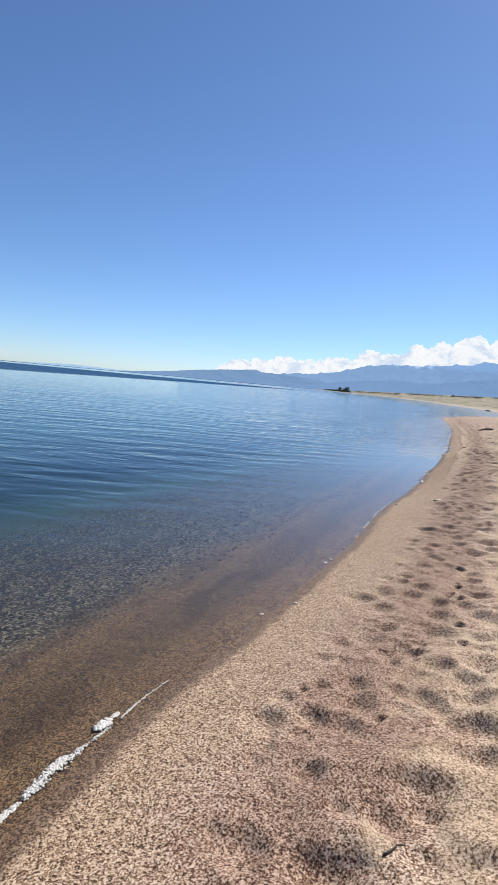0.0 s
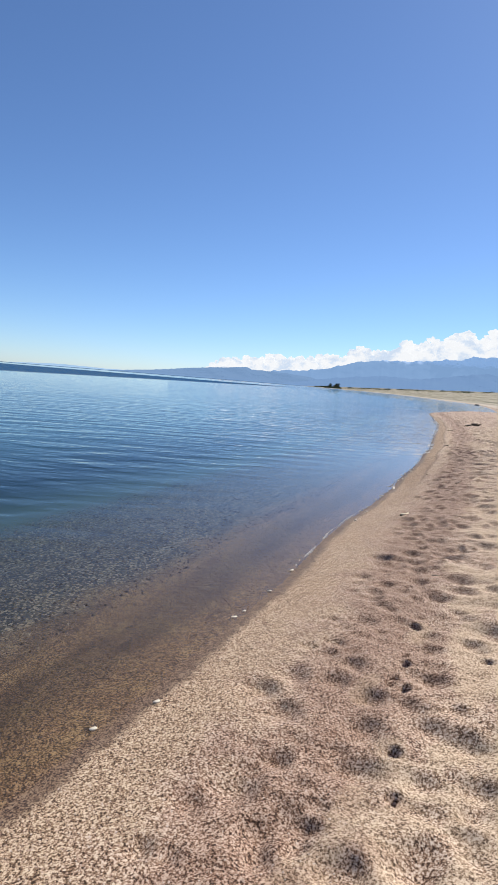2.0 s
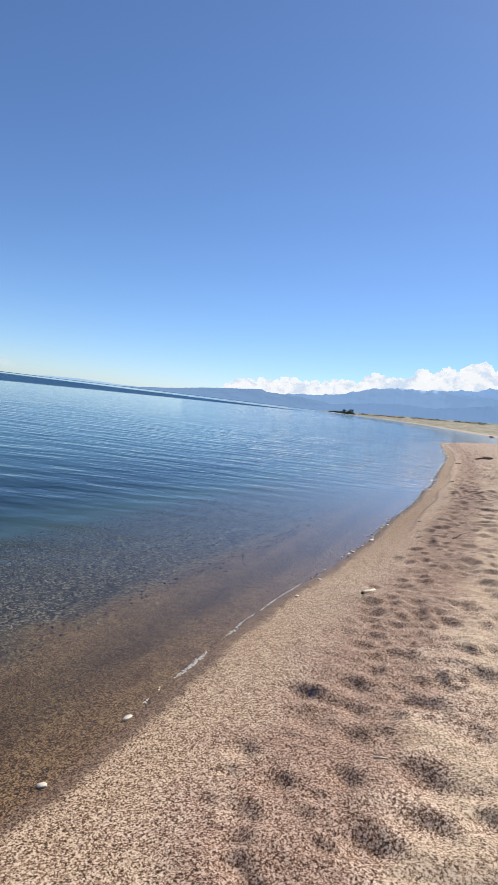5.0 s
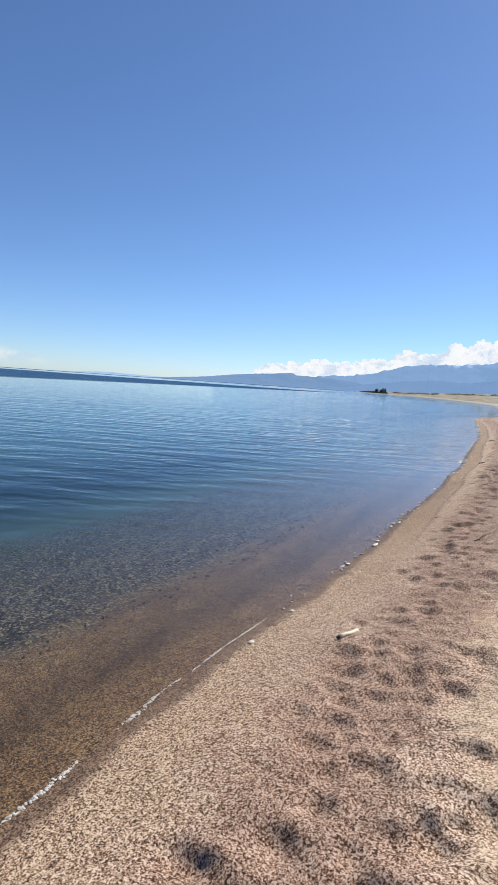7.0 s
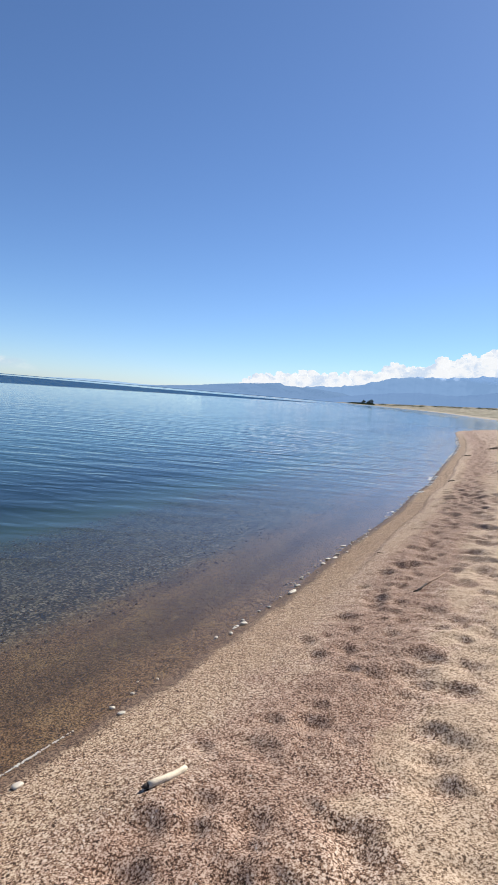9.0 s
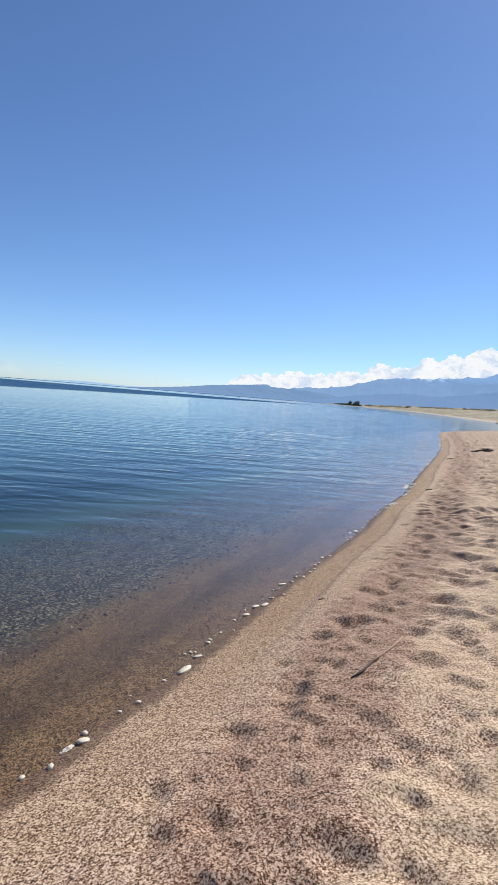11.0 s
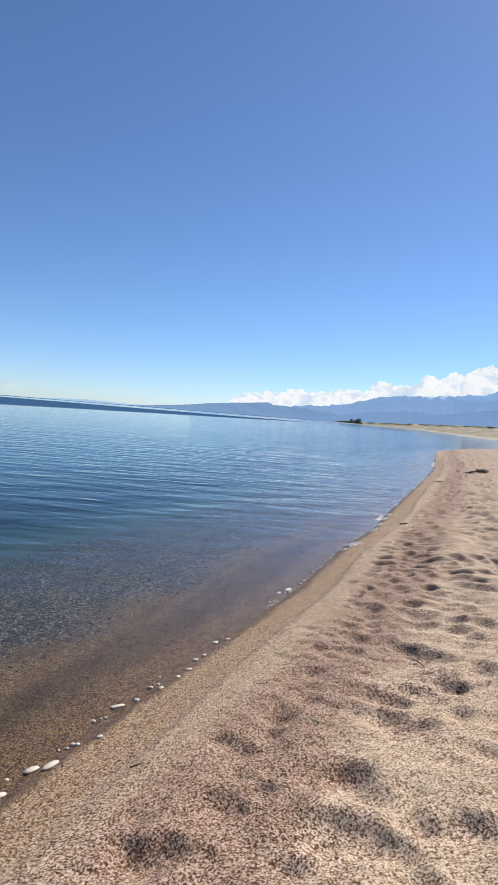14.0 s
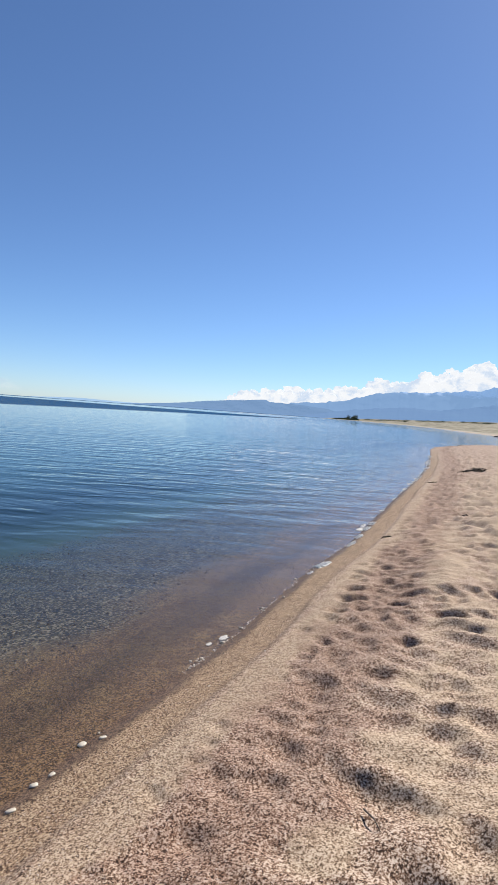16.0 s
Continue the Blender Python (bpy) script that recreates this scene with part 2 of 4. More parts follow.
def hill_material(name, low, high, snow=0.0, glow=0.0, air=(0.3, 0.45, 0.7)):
    """A far slope, the haze of the blue air put into its colour and a glow."""
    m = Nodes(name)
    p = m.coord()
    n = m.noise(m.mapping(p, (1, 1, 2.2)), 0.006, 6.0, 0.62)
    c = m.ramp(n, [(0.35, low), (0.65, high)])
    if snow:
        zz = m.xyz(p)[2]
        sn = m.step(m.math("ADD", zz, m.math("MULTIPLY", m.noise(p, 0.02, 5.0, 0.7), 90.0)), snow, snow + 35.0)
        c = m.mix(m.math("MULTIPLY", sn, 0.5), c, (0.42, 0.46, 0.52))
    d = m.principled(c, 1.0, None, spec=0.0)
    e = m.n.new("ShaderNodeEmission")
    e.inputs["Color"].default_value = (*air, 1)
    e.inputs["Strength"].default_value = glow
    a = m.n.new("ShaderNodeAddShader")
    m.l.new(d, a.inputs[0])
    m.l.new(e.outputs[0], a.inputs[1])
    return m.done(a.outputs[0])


def plain(name, dark, light, scale, rough=0.8, bump=0.4, dist=0.004, stretch=(1, 1, 1)):
    m = Nodes(name)
    p = m.mapping(m.coord(), stretch)
    n = m.noise(p, scale, 5.0, 0.65)
    w = m.noise(p, scale * 0.17, 3.0, 0.5)
    c = m.mix(m.math("MULTIPLY", w, 0.5), m.ramp(n, [(0.3, dark), (0.7, light)]), light)
    return m.done(m.principled(c, rough, m.bump(n, bump, dist), spec=0.3))


def cloud_material(name, glow, veil):
    """Bright cloud, little lit by the sun: its white and bluish shading are painted on as glow."""
    m = Nodes(name)
    n = m.noise(m.mapping(m.coord(), (1, 1, 1.4)), 0.009, 5.0, 0.6)
    d = m.principled((0.075, 0.08, 0.09), 1.0, None, spec=0.0)
    e = m.n.new("ShaderNodeEmission")
    m.put(e.inputs["Color"], m.ramp(n, [(0.34, (0.66, 0.77, 0.92)), (0.55, (0.97, 0.985, 1.0))], True))
    e.inputs["Strength"].default_value = glow
    a = m.n.new("ShaderNodeAddShader")
    m.l.new(d, a.inputs[0])
    m.l.new(e.outputs[0], a.inputs[1])
    if not veil:
        return m.done(a.outputs[0])
    rise, bearing = m.attr("rise"), m.attr("bearing")
    n = m.noise(m.mapping(m.coord(), (0.6, 0.6, 2.0)), 0.004, 5.0, 0.6)
    top = m.math("SUBTRACT", m.math("SUBTRACT", m.math("MULTIPLY", m.math("ADD", bearing, 34.5), -0.24), rise), m.math("MULTIPLY", m.math("SUBTRACT", n, 0.5), 2.4))
    top = m.math("MINIMUM", m.step(top, -0.1, 0.7), m.math("SUBTRACT", 1.0, m.step(m.math("ADD", rise, n), 2.0, 3.2)))
    t = m.n.new("ShaderNodeBsdfTransparent")
    x = m.n.new("ShaderNodeMixShader")
    m.l.new(m.math("MULTIPLY", m.math("MULTIPLY", top, m.step(rise, 0.2, 1.4)), 1.0 - veil), x.inputs[0])
    m.l.new(t.outputs[0], x.inputs[1])
    m.l.new(e.outputs[0], x.inputs[2])
    return m.done(x.outputs[0])


def grain_material(name, stops):
    """Single grains, each of its own colour."""
    m = Nodes(name)
    g = m.n.new("ShaderNodeNewGeometry").outputs["Random Per Island"]
    c = m.ramp(g, stops)
    c = m.mix(m.math("MULTIPLY", m.noise(m.coord(), 220.0, 2.0), 0.4), c, (0.3, 0.22, 0.17))
    return m.done(m.principled(c, 0.9, None, spec=0.12))


SAND = sand_material()
WATER = water_material()
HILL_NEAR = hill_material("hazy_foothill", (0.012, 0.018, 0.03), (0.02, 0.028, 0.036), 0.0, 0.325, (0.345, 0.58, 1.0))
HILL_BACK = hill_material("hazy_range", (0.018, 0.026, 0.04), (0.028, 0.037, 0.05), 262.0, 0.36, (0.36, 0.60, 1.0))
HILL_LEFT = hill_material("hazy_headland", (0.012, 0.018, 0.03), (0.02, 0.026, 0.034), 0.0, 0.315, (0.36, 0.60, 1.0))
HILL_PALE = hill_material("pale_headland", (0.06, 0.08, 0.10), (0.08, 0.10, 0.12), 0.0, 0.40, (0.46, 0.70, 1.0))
CLOUD = cloud_material("cumulus", 0.565, 0.0)
HAZE_CLOUD = cloud_material("haze_cloud", 0.55, 0.45)
GRAINS = grain_material("sand_grain", [(0.0, (0.17, 0.105, 0.075)), (0.2, (0.22, 0.14, 0.10)), (0.5, (0.31, 0.205, 0.15)), (0.75, (0.40, 0.29, 0.22)), (1.0, (0.54, 0.46, 0.39))])
BED_PEBBLES = grain_material("bed_pebble", [(0.0, (0.00872, 0.00874, 0.00783)), (0.45, (0.0374, 0.0314, 0.0224)), (0.85, (0.106, 0.0874, 0.0616)), (1.0, (0.274, 0.233, 0.179))])
BED_GRAINS = grain_material("bed_grain", [(0.0, (0.0277, 0.0176, 0.0109)), (0.5, (0.083, 0.054, 0.032)), (0.85, (0.18, 0.128, 0.0832)), (1.0, (0.311, 0.256, 0.192))])
LEAF = plain("dark_foliage", (0.012, 0.024, 0.010), (0.04, 0.06, 0.022), 0.8, 0.9, 0.0)
BARK = plain("bark", (0.06, 0.045, 0.03), (0.14, 0.11, 0.08), 6.0, 0.9)
DRIFTWOOD = plain("bleached_driftwood", (0.40, 0.32, 0.22), (0.70, 0.60, 0.45), 40.0, 0.75, 0.5, 0.002, (1, 6, 6))
STICK = plain("brown_stick", (0.13, 0.078, 0.05), (0.31, 0.21, 0.145), 30.0, 0.8, 0.5, 0.002, (1, 5, 5))
DARKWOOD = plain("dark_wood", (0.015, 0.011, 0.009), (0.06, 0.045, 0.035), 40.0, 0.8)
WHITE_STONE = plain("white_stone", (0.31, 0.265, 0.205), (0.55, 0.49, 0.40), 45.0, 0.55, 0.3, 0.002)
FOAM = plain("foam", (0.34, 0.31, 0.27), (0.62, 0.59, 0.54), 120.0, 0.6, 0.8, 0.004)
WRACK = plain("dark_wrack", (0.012, 0.010, 0.008), (0.06, 0.045, 0.03), 8.0, 0.95)


# ---- mesh helpers ----
def lattice(x, y, seed):
    """Smooth random heights in 0..1 at unit spacing."""
    xi, yi = np.floor(x).astype(np.int64), np.floor(y).astype(np.int64)
    fx, fy = x - xi, y - yi
    fx, fy = fx * fx * (3 - 2 * fx), fy * fy * (3 - 2 * fy)

    def h(a, b):
        n = (a * 374761393 + b * 668265263 + seed * 1442695041) & 0x7FFFFFFF
        n = ((n ^ (n >> 13)) * 1274126177) & 0x7FFFFFFF
        return ((n ^ (n >> 16)) & 0xFFFF) / 65535.0

    a = h(xi, yi) * (1 - fx) + h(xi + 1, yi) * fx
    b = h(xi, yi + 1) * (1 - fx) + h(xi + 1, yi + 1) * fx
    return a * (1 - fy) + b * fy


def fbm(x, y, seed, octaves=4, gain=0.5):
    total, amp, norm = 0.0, 1.0, 0.0
    for k in range(octaves):
        total = total + amp * lattice(x * 2.0**k + 17.3 * k, y * 2.0**k - 9.1 * k, seed + k)
        norm += amp
        amp *= gain
    return total / norm - 0.5


def smooth(v, a, b):
    t = np.clip((v - a) / (b - a), 0, 1)
    return t * t * (3 - 2 * t)


def grid_mesh(name, X, Y, Z, material, attributes):
    rows, cols = X.shape
    me = bpy.data.meshes.new(name)
    me.vertices.add(rows * cols)
    me.vertices.foreach_set("co", np.stack([X, Y, Z], -1).astype(np.float32).ravel())
    i = np.arange(rows * cols).reshape(rows, cols)
    q = np.stack([i[:-1, :-1], i[:-1, 1:], i[1:, 1:], i[1:, :-1]], -1).reshape(-1, 4)
    me.loops.add(q.size)
    me.loops.foreach_set("vertex_index", q.ravel().astype(np.int32))
    me.polygons.add(len(q))
    me.polygons.foreach_set("loop_start", np.arange(0, q.size, 4, dtype=np.int32))
    me.polygons.foreach_set("use_smooth", np.ones(len(q), dtype=bool))
    for key, values in attributes.items():
        a = me.attributes.new(key, "FLOAT", "POINT")
        a.data.foreach_set("value", values.astype(np.float32).ravel())
    me.materials.append(material)
    me.update(calc_edges=True)
    return new(name, me)


def part(name, bm, material, parent=None, label=""):
    """A bmesh as one mesh object, under its thing."""
    me = bpy.data.meshes.new(name)
    bm.to_mesh(me)
    bm.free()
    for f in me.polygons:
        f.use_smooth = True
    me.materials.append(material)
    ob = new(name, me)
    if parent is not None:
        ob.parent = parent
    return tagged(ob, label)


def spaced(lo, hi, start, growth, most):
    """Steps from lo to hi that grow."""
    out, step = [], start
    while lo < hi:
        lo += step
        out.append(min(lo, hi))
        step = min(step * growth, most)
    return out


# ---- the shore ----
SHORE = [(-60, -9.5), (-20, -4.2), (-6, -2.1), (-1, -1.62), (1.7, -1.40), (2.5, -1.35), (4.0, -1.09), (6.7, -0.71), (8.5, -0.58), (9.6, -0.45), (10.7, -0.24), (11.8, -0.1), (12.8, 0.04), (13.8, 0.11),
         (15.0, 0.24), (16.0, 0.37), (17.8, 0.58), (20.0, 0.70), (22.0, 0.95), (24.5, 1.06), (27.0, 1.2), (34.0, 1.62), (40.0, 1.86), (52.0, 1.95), (60.0, 1.9), (66.0, 2.3), (71.0, 3.4), (75.0, 6.0),
         (79.0, 9.5), (90.0, 12.0), (120.0, 15.0), (165.0, 18.5), (210.0, 20.5), (260.0, 16.0), (330.0, 12.0), (450.0, 4.0), (700.0, -22.0), (1000.0, -72.0), (1500.0, -190.0), (2000.0, -330.0), (2600.0, -480.0)]
_sy, _sx = np.array(SHORE, float).T
_dy = np.concatenate([np.arange(-70, 100, 0.05), np.arange(100, 2600, 2.0)])
_dx = np.interp(_dy, _sy, _sx)
_k = np.hanning(17) / np.hanning(17).sum()
_dx = np.convolve(np.pad(_dx, 8, mode="edge"), _k, "valid")


def shore_x(y):
    return np.interp(y, _dy, _dx)


PRINTS = []  # x, y, bearing of the steep side, its half length and half depth, its steepness


def land(X, Y):
    """Height of the sand and the lake bed, and the distance from the water's edge."""
    s = X - shore_x(Y)
    k1 = np.interp(Y, [-2, 6, 9, 11, 13, 16, 40, 60], [0.115, 0.12, 0.165, 0.185, 0.245, 0.27, 0.25, 0.14])
    k2 = np.interp(Y, [-2, 6, 9, 11, 13, 16, 40, 60], [0.115, 0.12, 0.155, 0.18, 0.17, 0.165, 0.15, 0.12])
    over = np.maximum(s - 0.85, 0)
    up = k1 * np.clip(s, 0, 0.85) + k2 * np.where(over < 1.1, over, 1.1 + 1.8 * (1 - np.exp(-np.maximum(over - 1.1, 0) / 1.8)))
    crease = 0.44 + 0.03 * np.sin(Y * 0.6) + 0.02 * np.sin(Y * 1.9)
    up = up + 0.03 * smooth(s, crease - 0.03, crease + 0.03) * (1 - smooth(s, 0.6, 1.1)) * smooth(Y, 12, 14.5) * (1 - smooth(Y, 45, 60))
    up = up + 0.055 * np.exp(-(((X - 2.2) / 0.26) ** 2) - ((Y - 19.8) / 0.9) ** 2)
    up = up + 0.035 * np.exp(-((X - 0.3) ** 2 + (Y - 9.7) ** 2) / 0.05)
    down = np.maximum(-s, 0)
    bed = -(0.10 * np.minimum(down, 2.0) + 0.15 * np.clip(down - 2.0, 0, 8) + 0.08 * np.clip(down - 10, 0, 60))
    z = np.where(s >= 0, up, bed)
    far = smooth(Y, 95, 190)
    z = z * (1 - far) + far * np.where(s >= 0, 0.05 * np.minimum(s, 16) + 0.046 * np.clip(s - 16, 0, 700), bed)
    return z, s, far


# where feet dug into the dry sand, stretch by stretch: x, y, width of the steep side
TRACKS_START = [
    (-0.27, 1.93, 0.19), (-0.53, 1.94, 0.15), (-0.15, 1.96, 0.12), (-0.23, 2.19, 0.10), (-0.03, 2.21, 0.18), (0.10, 2.28, 0.16), (-0.71, 2.35, 0.08), (-0.37, 2.39, 0.14), (0.09, 2.43, 0.24),
    (-0.65, 2.43, 0.11), (-0.61, 2.53, 0.10), (0.33, 2.75, 0.21), (-0.66, 2.79, 0.17), (-0.26, 2.80, 0.14), (-0.45, 2.87, 0.18),
]
TRACKS_TWIG = [
    (0.30, 3.00, 0.26), (-0.63, 3.02, 0.12), (-0.23, 3.08, 0.17), (-0.47, 3.19, 0.10), (0.13, 3.21, 0.21), (-0.27, 3.27, 0.14), (-0.07, 3.28, 0.08), (0.38, 3.31, 0.16), (0.34, 3.48, 0.17),
    (-0.51, 3.56, 0.09), (-0.10, 3.64, 0.10), (0.20, 3.65, 0.14), (-0.10, 3.69, 0.11), (0.43, 3.70, 0.14), (0.02, 3.72, 0.07), (-0.15, 3.76, 0.12), (0.46, 3.80, 0.15), (0.04, 3.81, 0.10),
    (-0.14, 3.81, 0.13), (-0.43, 3.87, 0.12), (-0.04, 3.87, 0.18), (0.60, 3.89, 0.13), (0.06, 3.93, 0.08), (-0.28, 4.00, 0.19), (0.63, 4.05, 0.12), (-0.24, 4.10, 0.14), (-0.16, 4.18, 0.11),
    (0.67, 4.19, 0.14), (-0.15, 4.24, 0.11), (0.18, 4.26, 0.17), (0.07, 4.34, 0.07),
]
TRACKS_HOLES_SIDE = [
    (0.64, 4.51, 0.17), (0.20, 4.56, 0.15), (0.50, 4.60, 0.12), (-0.20, 4.65, 0.18), (0.62, 4.77, 0.08), (0.42, 4.78, 0.15), (0.21, 4.86, 0.13), (-0.37, 4.86, 0.21), (-0.01, 5.03, 0.15),
    (-0.22, 5.05, 0.16), (0.01, 5.09, 0.11), (0.54, 5.14, 0.16), (0.07, 5.24, 0.15), (-0.10, 5.37, 0.10), (0.53, 5.58, 0.13), (0.82, 5.62, 0.10), (0.79, 5.73, 0.15),
]
TRACKS_RIDGE = [
    (0.52, 5.81, 0.11), (0.98, 5.94, 0.26), (0.09, 6.01, 0.18), (0.58, 6.08, 0.13), (0.45, 6.13, 0.09), (0.63, 6.15, 0.12), (0.25, 6.24, 0.09), (0.74, 6.25, 0.08), (0.17, 6.32, 0.12),
    (1.06, 6.45, 0.15), (0.13, 6.47, 0.13), (0.13, 6.59, 0.14), (0.68, 6.59, 0.10), (0.59, 6.60, 0.15), (0.83, 6.75, 0.18), (1.07, 6.81, 0.18), (0.19, 6.85, 0.13), (0.48, 6.96, 0.15),
    (1.17, 7.04, 0.17), (-0.01, 7.05, 0.12), (0.82, 7.09, 0.29),
]
TRACKS_SPIT = [
    (0.47, 7.34, 0.14), (0.23, 7.46, 0.19), (1.06, 7.52, 0.17), (0.28, 7.55, 0.11), (0.61, 7.58, 0.09), (0.81, 7.59, 0.11), (0.65, 7.64, 0.09), (0.43, 7.64, 0.13), (0.29, 7.66, 0.13),
    (0.87, 7.72, 0.13), (0.19, 7.73, 0.10), (0.11, 7.74, 0.19), (0.73, 7.78, 0.18), (0.39, 7.92, 0.16), (0.66, 7.95, 0.11), (0.77, 8.04, 0.12), (0.95, 8.04, 0.11), (0.90, 8.09, 0.13),
    (0.50, 8.14, 0.14), (0.99, 8.16, 0.11), (1.12, 8.23, 0.22), (0.94, 8.31, 0.16), (0.51, 8.32, 0.14), (0.68, 8.41, 0.12), (0.57, 8.41, 0.11), (0.37, 8.54, 0.16),
]
TRACKS_LOG = [
    (1.08, 8.61, 0.18), (0.72, 8.62, 0.13), (1.22, 8.68, 0.13), (0.46, 8.73, 0.12), (0.24, 8.80, 0.09), (0.47, 8.95, 0.13), (0.59, 9.05, 0.11), (0.35, 9.11, 0.15), (1.24, 9.16, 0.12),
    (1.00, 9.17, 0.14), (0.92, 9.21, 0.07), (0.63, 9.22, 0.15), (1.38, 9.25, 0.15), (0.74, 9.26, 0.14), (0.75, 9.32, 0.14), (0.39, 9.33, 0.18), (1.33, 9.36, 0.14), (0.75, 9.38, 0.13),
    (0.89, 9.39, 0.12), (1.13, 9.45, 0.15), (0.35, 9.52, 0.17), (0.53, 9.55, 0.10), (1.16, 9.57, 0.20), (0.74, 9.64, 0.13), (1.09, 9.70, 0.17), (0.49, 9.71, 0.12),
]
TRACKS_MIDDLE = [
    (1.39, 10.03, 0.17), (0.33, 10.09, 0.10), (0.60, 10.16, 0.20), (1.36, 10.22, 0.15), (1.42, 10.35, 0.13), (0.58, 10.40, 0.12), (1.33, 10.43, 0.15), (0.77, 10.44, 0.16), (0.71, 10.51, 0.08),
    (0.75, 10.60, 0.14), (1.46, 10.89, 0.17), (1.24, 10.96, 0.17), (1.01, 11.06, 0.16), (0.85, 11.08, 0.11), (1.20, 11.12, 0.28), (1.51, 11.26, 0.15), (0.61, 11.26, 0.13), (1.28, 11.31, 0.23),
    (0.80, 11.37, 0.13),
]
TRACKS_STICK = [
    (0.50, 11.52, 0.13), (1.49, 11.62, 0.07), (1.04, 11.65, 0.10), (1.29, 11.72, 0.06), (0.77, 11.74, 0.10), (1.64, 11.79, 0.15), (1.37, 11.84, 0.14), (1.66, 11.87, 0.10), (1.48, 11.90, 0.09),
    (0.94, 11.96, 0.07), (1.45, 12.00, 0.14), (1.08, 12.00, 0.09), (0.68, 12.02, 0.16), (1.80, 12.12, 0.12), (0.90, 12.20, 0.12), (1.30, 12.21, 0.16), (1.72, 12.29, 0.09), (0.85, 12.31, 0.15),
    (1.83, 12.33, 0.10), (1.04, 12.39, 0.09), (0.86, 12.47, 0.17), (0.85, 12.54, 0.13), (0.86, 12.66, 0.10),
]
TRACKS_BEND = [
    (1.67, 12.71, 0.13), (0.70, 12.84, 0.08), (1.02, 12.84, 0.10), (0.90, 12.85, 0.09), (1.53, 12.98, 0.23), (1.05, 13.07, 0.09), (1.80, 13.19, 0.14), (1.98, 13.19, 0.12), (1.13, 13.22, 0.11),
    (2.11, 13.26, 0.12), (0.84, 13.29, 0.15), (1.78, 13.34, 0.12), (1.46, 13.46, 0.12), (1.71, 13.47, 0.20), (1.02, 13.56, 0.19), (1.95, 13.57, 0.12), (2.18, 13.59, 0.09), (1.52, 13.60, 0.15),
    (0.93, 13.60, 0.14), (1.07, 13.63, 0.16), (1.95, 13.64, 0.11), (1.74, 13.76, 0.10), (1.62, 13.78, 0.08), (1.85, 13.79, 0.15), (1.68, 13.88, 0.26),
]
TRACKS_HOLLOW = [
    (1.21, 13.92, 0.15), (1.94, 13.93, 0.12), (2.12, 13.94, 0.17), (1.31, 14.03, 0.08), (1.17, 14.12, 0.10), (1.65, 14.22, 0.22), (1.12, 14.33, 0.12), (1.00, 14.38, 0.10), (1.20, 14.51, 0.11),
    (2.18, 14.53, 0.21), (1.20, 14.66, 0.14), (1.24, 14.73, 0.17), (1.76, 14.80, 0.25), (1.58, 14.85, 0.12), (2.10, 14.90, 0.12), (1.80, 15.01, 0.14), (1.67, 15.05, 0.12), (1.77, 15.06, 0.12),
    (1.94, 15.18, 0.10), (1.83, 15.18, 0.15), (2.13, 15.24, 0.10), (2.06, 15.29, 0.16), (1.26, 15.32, 0.14),
]
TRACKS_END = [
    (2.24, 15.49, 0.15), (1.87, 15.54, 0.08), (2.22, 15.57, 0.11), (1.22, 15.72, 0.14), (1.45, 15.72, 0.12), (1.33, 15.73, 0.08), (1.96, 15.74, 0.33), (1.79, 15.80, 0.14), (1.67, 15.93, 0.11),
    (1.24, 16.00, 0.10), (1.44, 16.03, 0.17), (2.23, 16.10, 0.13), (1.55, 16.21, 0.09), (2.14, 16.27, 0.19), (1.35, 16.28, 0.12), (1.54, 16.32, 0.09), (1.90, 16.38, 0.25), (2.33, 16.43, 0.18),
    (1.38, 16.45, 0.11), (2.16, 16.46, 0.14),
]
TRACKS_BEYOND = [
    (1.48, 16.60, 0.15), (1.87, 16.60, 0.22), (1.49, 16.74, 0.16), (1.35, 16.83, 0.10), (2.24, 16.84, 0.14), (1.80, 16.94, 0.14), (1.51, 17.10, 0.13), (1.88, 17.17, 0.11), (2.25, 17.21, 0.17),
    (1.48, 17.27, 0.17), (2.44, 17.57, 0.28), (1.50, 17.60, 0.10), (2.25, 17.74, 0.29), (1.59, 17.82, 0.15), (1.50, 17.97, 0.13), (2.21, 18.00, 0.23), (1.65, 18.31, 0.16), (1.65, 18.95, 0.24),
    (1.70, 19.29, 0.19), (1.86, 20.24, 0.21),
]
# narrow poked holes
HOLES = [(-0.14, 2.92, 0.04), (-0.56, 3.12, 0.03), (0.33, 4.06, 0.06), (0.32, 4.36, 0.08), (0.36, 4.96, 0.06), (0.28, 5.00, 0.05), (0.30, 5.07, 0.06), (0.36, 5.28, 0.07), (0.83, 5.42, 0.07), (0.36, 5.42, 0.04), (0.42, 5.95, 0.11)]


